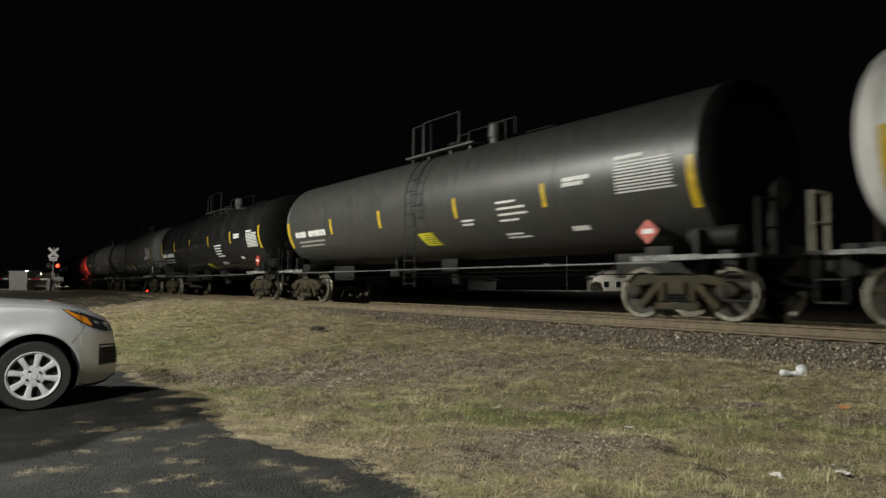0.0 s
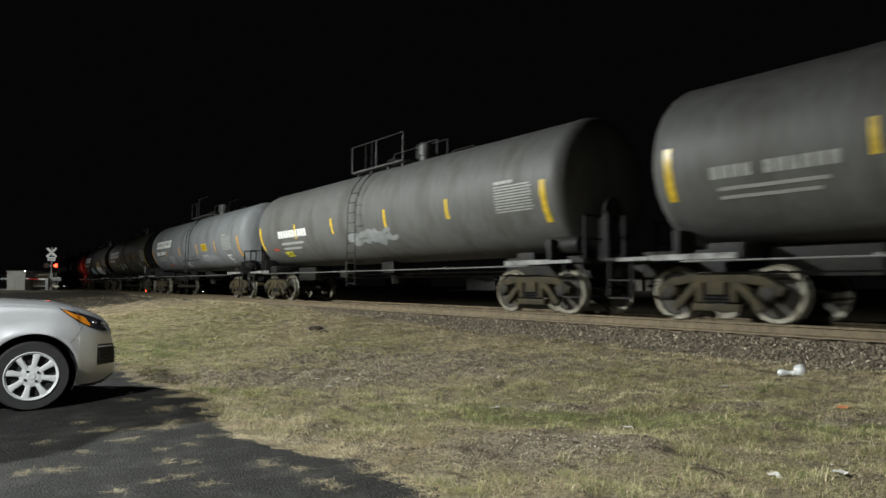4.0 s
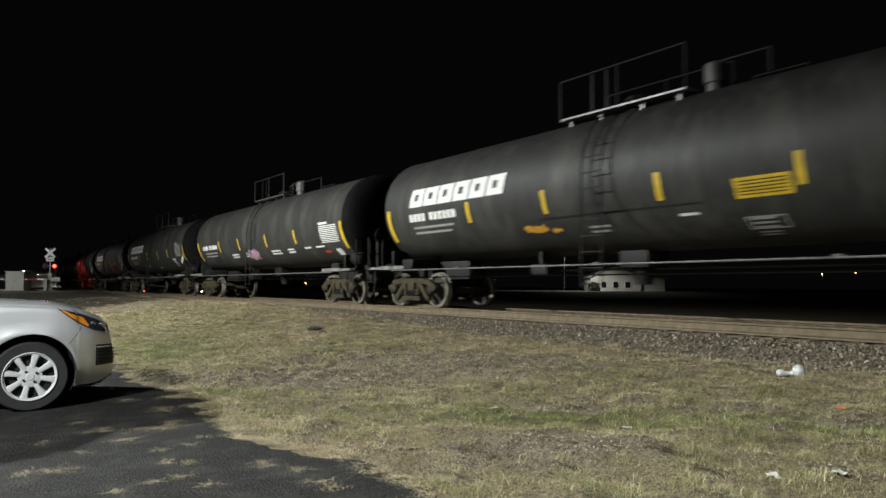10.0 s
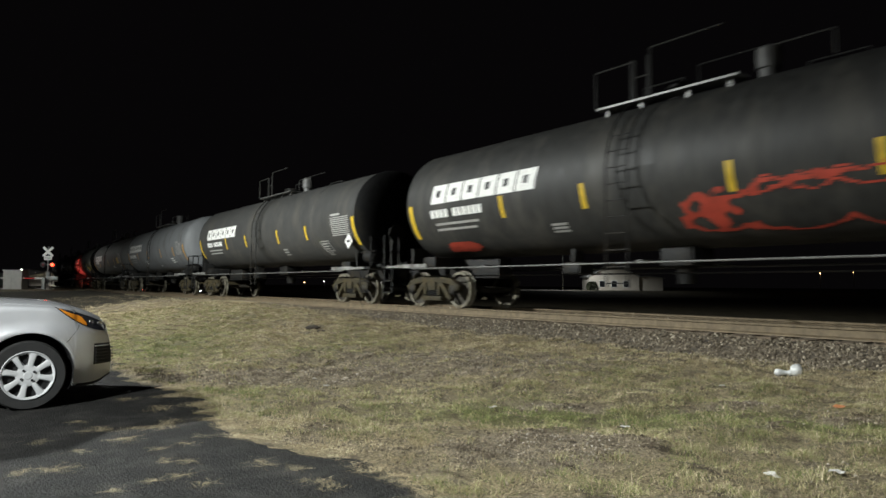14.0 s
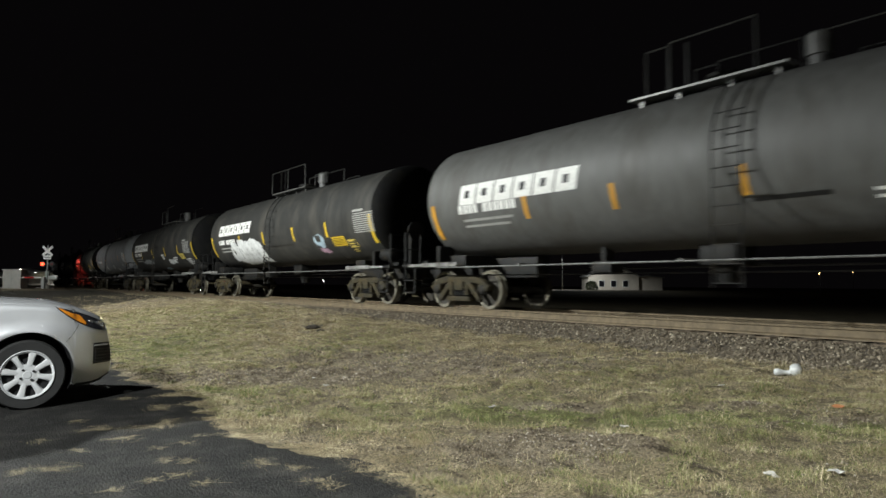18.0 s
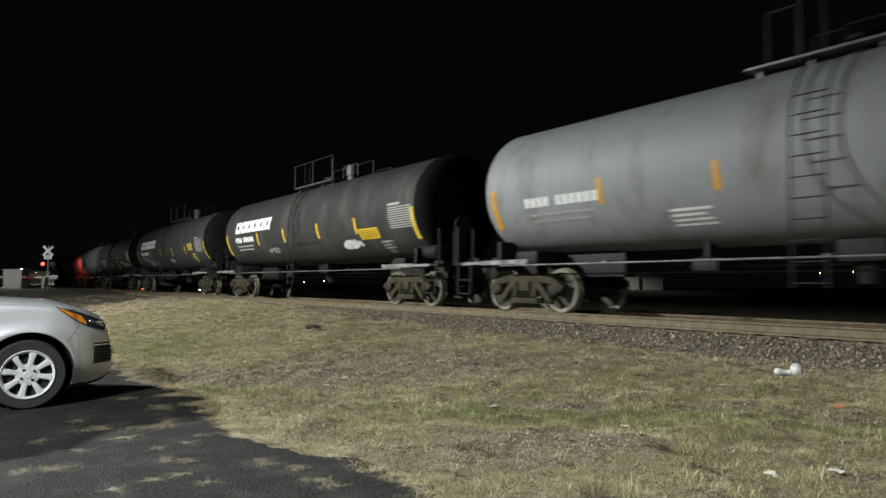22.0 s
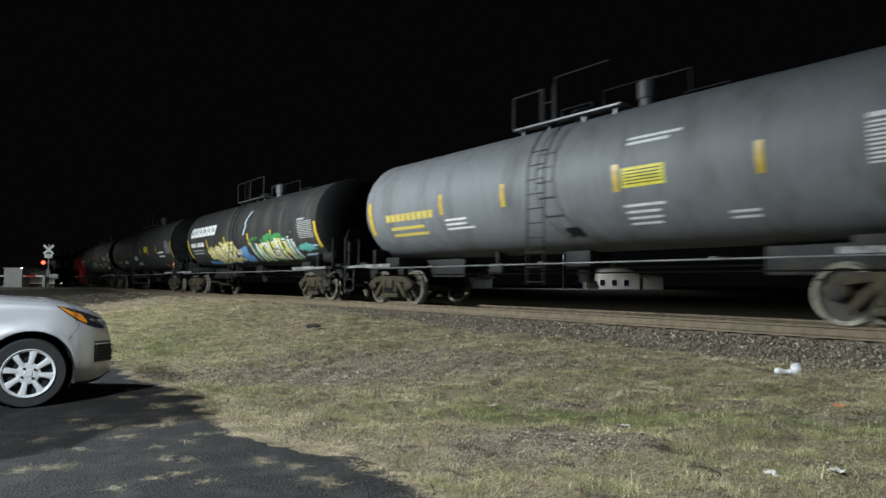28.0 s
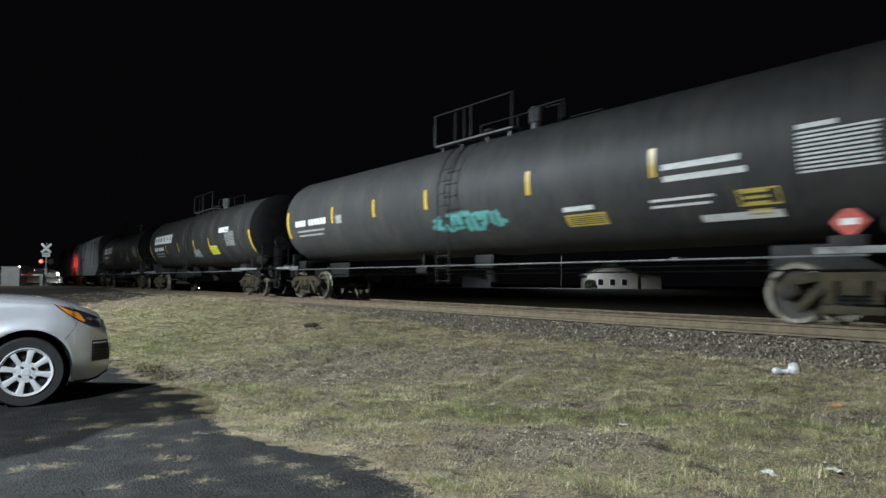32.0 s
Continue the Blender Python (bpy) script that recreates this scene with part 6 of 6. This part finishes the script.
    spray(car, 61, o + 8.3, o + 13.0, -1.5, -0.45, M["g_red"], cut=0.22, freq=1.3, band=0.34)
    spray(car, 64, o + 9.0, o + 12.4, -0.75, -0.4, M["g_red"], cut=0.35, freq=2.0, lift=0.007, band=0.3)
    spray(car, 63, o + 1.3, o + 2.9, -1.6, -1.15, M["g_red"], cut=0.45, freq=2.4)
    text_lines(car, o + 5.3, o + 5.8, -0.93, 3, "stencil", 0.09)
    small_panel(car, o + 12.7, o + 13.3, -0.95)
    diamond(car, o + 14.75, -0.85, 0.24, M["mark"], "white hazard diamond")
    # 12
    car, o, C = company(12, "charcoal", "dark grey tank car with block emblem and hazard diamond", 13.75, eh=0.1, kind=0, strap=True, tabs=(3.86, 6.2, 9.44, 11.86))
    small_panel(car, o + 12.7, o + 13.3, -0.94)
    text_lines(car, o + 9.5, o + 10.0, -0.92, 3)
    diamond(car, o + 14.8, -0.85, 0.24, M["mark"], "white hazard diamond")
    # 13: pale
    car, o, C = company(13, "grey", "pale grey tank car with a dark ladder", 13.6, eh=0.13, kind=0, tab_mat="amber", tabs=(3.85, 6.7, 10.1, 13.0), rung_u=0.35)
    text_lines(car, o + 12.0, o + 12.8, -0.78, 3, "mark")
    text_lines(car, o + 5.7, o + 6.35, -0.76, 3, "mark", 0.09)
    text_lines(car, o + 8.6, o + 9.3, -1.2, 1, "mark")
    # 14
    car, o, C = company(14, "midgrey", "mid-grey tank car with a bright yellow notice", 13.5, eh=-0.02, kind=2, tab_mat="amber", tabs=(3.6, 5.92, 8.44, 11.44), tab_h=-0.49, rung_u=0.90)
    placard(car, o + 12.65, o + 13.45, -0.42, 0.44, 0.0, "yellow")
    sticker("streak", [decal(o + 8.5, o + 9.65, -0.86, -0.78)], M["ink"], car, "dark painted bar")
    text_lines(car, o + 10.2, o + 11.1, -0.84, 2, "mark")
    text_lines(car, o + 13.45, o + 14.05, -0.87, 2, "mark")
    diamond(car, o + 14.3, -1.3, 0.26, M["stencil"], "faded hazard diamond")
    # 15: white patch under the emblem
    car, o, C = company(15, "dark", "dark tank car with white sprayed patch and round tag", 13.5, kind=1, tabs=(3.85, 6.38, 9.13, 11.66))
    spray(car, 71, o + 2.4, o + 6.1, -1.65, -0.3, M["g_white"], cut=0.12, freq=1.3)
    strokes(car, 71, o + 3.2, o + 5.6, -1.3, -0.7, 5, M["g_grey"], 0.03)
    spray(car, 72, o + 10.5, o + 11.35, -1.05, -0.4, M["g_blue"], cut=0.35, freq=1.0)
    spray(car, 73, o + 10.7, o + 11.15, -0.85, -0.52, M["dark"], cut=0.35, freq=1.0, lift=0.009, label="dark middle of the round tag")
    spray(car, 74, o + 10.7, o + 11.4, -1.25, -0.95, M["g_pink"], cut=0.45, freq=2.5)
    placard(car, o + 11.87, o + 12.7, -0.82, 0.34, 0.0, "yellow")
    small_panel(car, o + 12.78, o + 13.3, -0.94, 0.3, "markyel")
    scratch(car, o + 6.2, o + 9.0)
    # 16
    car, o, C = company(16, "dark", "dark tank car with worn patches and white tags", 13.1, eh=0.05, kind=0, strap=True, tabs=(3.26, 6.14, 9.18, 11.97))
    spray(car, 81, o + 2.9, o + 6.2, -1.1, -0.7, M["g_grey"], cut=0.45, freq=2.5)
    spray(car, 82, o + 9.2, o + 10.9, -1.25, -0.8, M["g_white"], cut=0.45, freq=2.8)
    spray(car, 83, o + 6.95, o + 8.2, -1.7, -1.45, M["g_blue"], cut=0.5, freq=2.8)
    text_lines(car, o + 8.2, o + 9.0, -0.55, 3, "mark")
    text_lines(car, o + 10.55, o + 11.5, -0.8, 2, "mark")
    placard(car, o + 12.1, o + 12.9, -0.75, 0.32, 0.0, "markyel")
    small_panel(car, o + 13.0, o + 14.0, -1.05, 0.26, "mark")
    # 17: light
    car, o, C = plain(17, "pale", "light grey tank car with dark ladder band", kind=2, tab_mat="amber", tabs=(3.33, 5.7, 8.68, 11.9), tab_h=-0.36, rung_u=-0.18)
    marks(car, o, 1.3, "mark", h=-0.42)
    text_lines(car, o + 4.7, o + 5.55, -0.88, 4, "mark", 0.11)
    text_lines(car, o + 8.2, o + 9.2, -0.85, 3, "mark", 0.12)
    spray(car, 91, o + 9.4, o + 10.6, -1.6, -1.0, M["white"], cut=0.6, freq=2.0)
    data_panel(car, o + 13.6, o + 14.8, -0.36, 0.6, "mark")
    text_lines(car, o + 12.6, o + 13.15, -0.86, 2, "mark")
    diamond(car, o + 14.1, -1.42, 0.26, M["mark"], "white hazard diamond")
    # 18
    car, o, C = company(18, "dark", "dark tank car with a white sprayed tag", 13.4, kind=1, tabs=(3.75, 6.23, 8.97, 11.5))
    spray(car, 101, o + 10.3, o + 11.6, -1.2, -0.8, M["g_white"], cut=0.42, freq=2.4)
    placard(car, o + 11.63, o + 12.7, -0.68, 0.34, 0.0, "yellow")
    scratch(car, o + 5.95, o + 8.8, -0.8)
    spray(car, 102, o + 4.4, o + 5.6, -1.08, -0.8, M["g_grey"], cut=0.5, freq=3.0)
    small_panel(car, o + 12.6, o + 13.2, -1.1, 0.3)
    # 19
    car, o, C = company(19, "charcoal", "dark grey tank car with faint grey tag", 13.4, kind=1, tabs=(3.82, 6.37, 8.91, 11.52), tab_h=-0.45)
    spray(car, 111, o + 2.5, o + 4.2, -1.3, -0.75, M["g_grey"], cut=0.4, freq=2.4)
    text_lines(car, o + 4.2, o + 5.4, -1.0, 2, "stencil")
    spray(car, 112, o + 7.8, o + 8.9, -1.15, -0.8, M["g_grey"], cut=0.5, freq=2.4)
    placard(car, o + 12.05, o + 12.9, -0.32, 0.34, 0.0, "markyel")
    small_panel(car, o + 12.5, o + 13.15, -0.84, 0.32, "markyel")
    scratch(car, o + 6.05, o + 9.3)
    # 20: long lettering
    car, o, C = plain(20, "charcoal", "dark charcoal tank car with rows of lettering", kind=1, tabs=(3.66, 6.06, 9.28, 11.78), tab_h=-0.42)
    marks(car, o, 1.16, h=-0.39, wide=2.3)
    for u, w, h_, n in ((5.75, 1.0, -0.8, 1), (8.7, 0.9, -0.85, 3), (9.7, 1.05, -0.3, 1), (10.4, 1.1, -0.62, 2), (12.3, 0.8, -0.78, 3)):
        text_lines(car, o + u, o + u + w, h_, n, "mark", 0.12, 0.06)
    placard(car, o + 11.25, o + 12.15, -0.92, 0.3, 0.0, "markyel")
    small_panel(car, o + 13.2, o + 13.85, -1.0, 0.3, "mark")
    data_panel(car, o + 13.5, o + 14.6, -0.32, 0.6, "mark")
    # 21: pale blue-grey
    car, o, C = company(21, "grey", "pale blue-grey tank car with faded patches", 13.5, kind=0, tab_mat="amber")
    spray(car, 121, o + 8.5, o + 12.8, -1.1, 0.2, M["pale"], cut=0.55, freq=1.4)
    scratch(car, o + 6.0, o + 8.9, -0.9)
    # 22: yellow lettering
    car, o, C = plain(22, "grey", "light grey tank car with yellow lettering", kind=0, tabs=(3.84, 6.12, 9.21, 11.92), tab_h=-0.18)
    sticker("car_number", blocks(o + 1.26, o + 3.5, -0.36, 0.2, 9, slant=0.05), M["markyel"], car, "row of small yellow bars")
    text_lines(car, o + 1.4, o + 3.2, -0.66, 2, "markyel", 0.2, 0.09)
    text_lines(car, o + 3.9, o + 5.0, -0.58, 3, "mark", 0.12)
    placard(car, o + 9.35, o + 10.25, -0.2, 0.36)
    text_lines(car, o + 9.3, o + 10.25, -0.72, 4, "mark", 0.13)
    text_lines(car, o + 9.45, o + 10.6, 0.52, 2, "mark", 0.1)
    text_lines(car, o + 11.25, o + 11.9, -1.02, 2, "mark", 0.12)
    spray(car, 131, o + 7.6, o + 8.1, -1.45, -1.0, M["ink"], cut=0.5, freq=2.5)
    data_panel(car, o + 13.4, o + 14.6, -0.2, 0.6, "mark")
    # 23: many colours
    car, o, C = company(23, "dark", "dark tank car covered in yellow, green and blue graffiti", 13.9, eh=0.25, kind=1)
    spray(car, 141, o + 1.8, o + 7.6, -1.65, -1.2, M["g_sky"], cut=0.55, freq=1.4, lift=0.006)
    spray(car, 142, o + 3.6, o + 7.8, -1.55, -0.35, M["g_yellow"], cut=0.25, freq=2.0, lift=0.008)
    strokes(car, 142, o + 3.9, o + 7.6, -1.45, -0.4, 11, M["g_line"], 0.05, 0.011)
    strokes(car, 143, o + 4.0, o + 7.5, -1.35, -0.5, 7, M["g_white"], 0.07, 0.012)
    spray(car, 144, o + 7.3, o + 8.9, -1.65, -0.6, M["g_sky"], cut=0.4, freq=1.8)
    spray(car, 145, o + 8.7, o + 13.6, -1.7, -0.25, M["g_green"], cut=0.3, freq=1.5, lift=0.008)
    strokes(car, 146, o + 9.0, o + 13.3, -1.55, -0.4, 11, M["g_white"], 0.2, 0.011)
    strokes(car, 147, o + 9.8, o + 12.6, -1.5, -0.5, 6, M["g_yellow"], 0.2, 0.013)
    strokes(car, 148, o + 9.0, o + 13.4, -1.5, -0.4, 10, M["g_line"], 0.05, 0.014)
    sticker("graffiti", [decal(o + 8.55, o + 8.7, -0.2, 0.2, 0.9), decal(o + 8.75, o + 8.9, 0.2, 0.5, 0.3), decal(o + 8.85, o + 9.0, 0.5, 0.8, 0.9)], M["g_blue"], car, "pale blue sprayed lightning")
    spray(car, 150, o + 13.4, o + 15.1, -1.2, -0.75, M["g_teal"], cut=0.5, freq=1.8)
    sticker("graffiti", [decal(o + 13.5, o + 14.4, -1.35, -1.25, 3.0), decal(o + 14.3, o + 15.1, -0.95, -0.88, -1.2)], M["g_blue"], car, "pale blue sprayed lightning")
    # 24: long dark
    car, o, C = plain(24, "charcoal", "long dark grey tank car with white tags", C=18.65, big=True, kind=1, tabs=(4.37, 7.32, 10.34, 12.61, 14.84), tab_h=-0.28)
    marks(car, o, 1.2, "stencil", h=-0.82)
    spray(car, 151, o + 4.1, o + 5.5, -1.05, -0.7, M["g_white"], cut=0.5, freq=3.0)
    spray(car, 152, o + 7.8, o + 9.3, -0.85, -0.45, M["g_white"], cut=0.45, freq=3.0)
    spray(car, 153, o + 8.1, o + 9.8, -1.25, -0.95, M["g_white"], cut=0.5, freq=3.0)
    placard(car, o + 11.5, o + 12.45, -0.2, 0.34)
    text_lines(car, o + 15.2, o + 16.8, -0.5, 2, "mark", 0.24, 0.1)
    sticker("notice", [decal(o + 15.45, o + 15.8, -1.55, -1.3)], M["markyel"], car, "yellow notice plate")
    data_panel(car, o + 17.0, o + 18.2, -0.3, 0.6, "stencil")
    diamond(car, o + 17.65, -1.4, 0.24, M["red"], "red hazard diamond")
    # 25: long dark with teal tag
    car, o, C = plain(25, "charcoal", "long dark grey tank car with teal sprayed tag", C=19.4, big=True, kind=1, tabs=(3.66, 6.17, 8.72, 12.41, 15.47), tab_h=-0.07)
    marks(car, o, 0.95, h=-0.2, wide=2.3)
    sticker("notice", [decal(o + 3.9, o + 4.25, -0.35, -0.1)], M["stencil"], car, "small pale square plate")
    spray(car, 161, o + 8.8, o + 11.6, -1.05, -0.45, M["g_teal"], cut=0.42, freq=2.6)
    strokes(car, 161, o + 9.1, o + 11.3, -0.95, -0.55, 8, M["charcoal"], 0.05, 0.009)
    placard(car, o + 13.25, o + 14.25, -0.98, 0.28, 0.0, "markyel")
    text_lines(car, o + 13.25, o + 14.3, -0.72, 1, "mark", 0.1, 0.1)
    text_lines(car, o + 15.65, o + 17.25, -0.18, 2, "mark", 0.2, 0.1)
    text_lines(car, o + 15.3, o + 16.6, -0.74, 2, "mark", 0.12, 0.05)
    small_panel(car, o + 16.9, o + 17.55, -0.85, 0.3, "markyel")
    text_lines(car, o + 16.15, o + 17.65, -1.18, 1, "mark", 0.12, 0.16)
    data_panel(car, o + 17.9, o + 19.0, -0.26, 0.62, "mark")
    diamond(car, o + 18.4, -1.5, 0.26, M["red"], "red and white hazard diamond")
    # 26, 27
    car, o, C = company(26, "dark", "dark tank car with white emblem and yellow notice", 13.8, kind=1)
    placard(car, o + 11.4, o + 12.5, -0.75, 0.44)
    sticker("notice", [decal(o + 13.0, o + 14.3, 0.0, 0.22)], M["mark"], car, "white notice plate")
    spray(car, 171, o + 8.5, o + 10.2, -1.1, -0.6, M["g_grey"], cut=0.45, freq=2.4)
    car, o, C = company(27, "dark", "dark tank car with white emblem", 13.6, kind=1)
    spray(car, 172, o + 10.5, o + 11.6, -1.0, -0.5, M["g_grey"], cut=0.45, freq=2.4)
    for i in (28, 29):
        add(i, hopper_car(length_of(i), "pale grey covered hopper car with ribbed sides"))


build_train()


def run(s0):
    rows = []
    t = -0.5
    while t <= 32.51:
        x, y, h = on_line(s0 + gone(t))
        rows.append((t, pose(x, y, 0, 0, 0, h)))
        t += 0.5
    return rows


def motions():
    for car, s0 in TRAIN:
        walk(car, run(s0))
    # the wheels roll with the train; all axles on the same side of a truck turn alike
    first = {}
    for w, q in WHEELSETS:
        if q not in first:
            walk(w, [(i / 30, pose(q * 0.889, 0, 0.457, 0, math.degrees(gone(i / 30) / 0.457) % 360, 0)) for i in range(-15, 33 * 30)])
            first[q] = w
        else:
            w.rotation_mode = "QUATERNION"
            a = w.animation_data_create()
            a.action = first[q].animation_data.action
            a.action_slot = first[q].animation_data.action_slot
    # the red lamps wink from side to side
    for lit, right, left in BLINK:
        rows, side = [(0.0, right)], True
        k = 0
        while True:
            t0, t1 = 1.25 * k + 0.48, 1.25 * (k + 1) - 0.12
            if t0 > 32:
                break
            rows += [(t0, right), (t0 + 0.034, left)]
            if t1 < 32:
                rows += [(t1, left), (t1 + 0.034, right)]
            k += 1
        walk(lit, rows + [(32.1, rows[-1][1])])


motions()
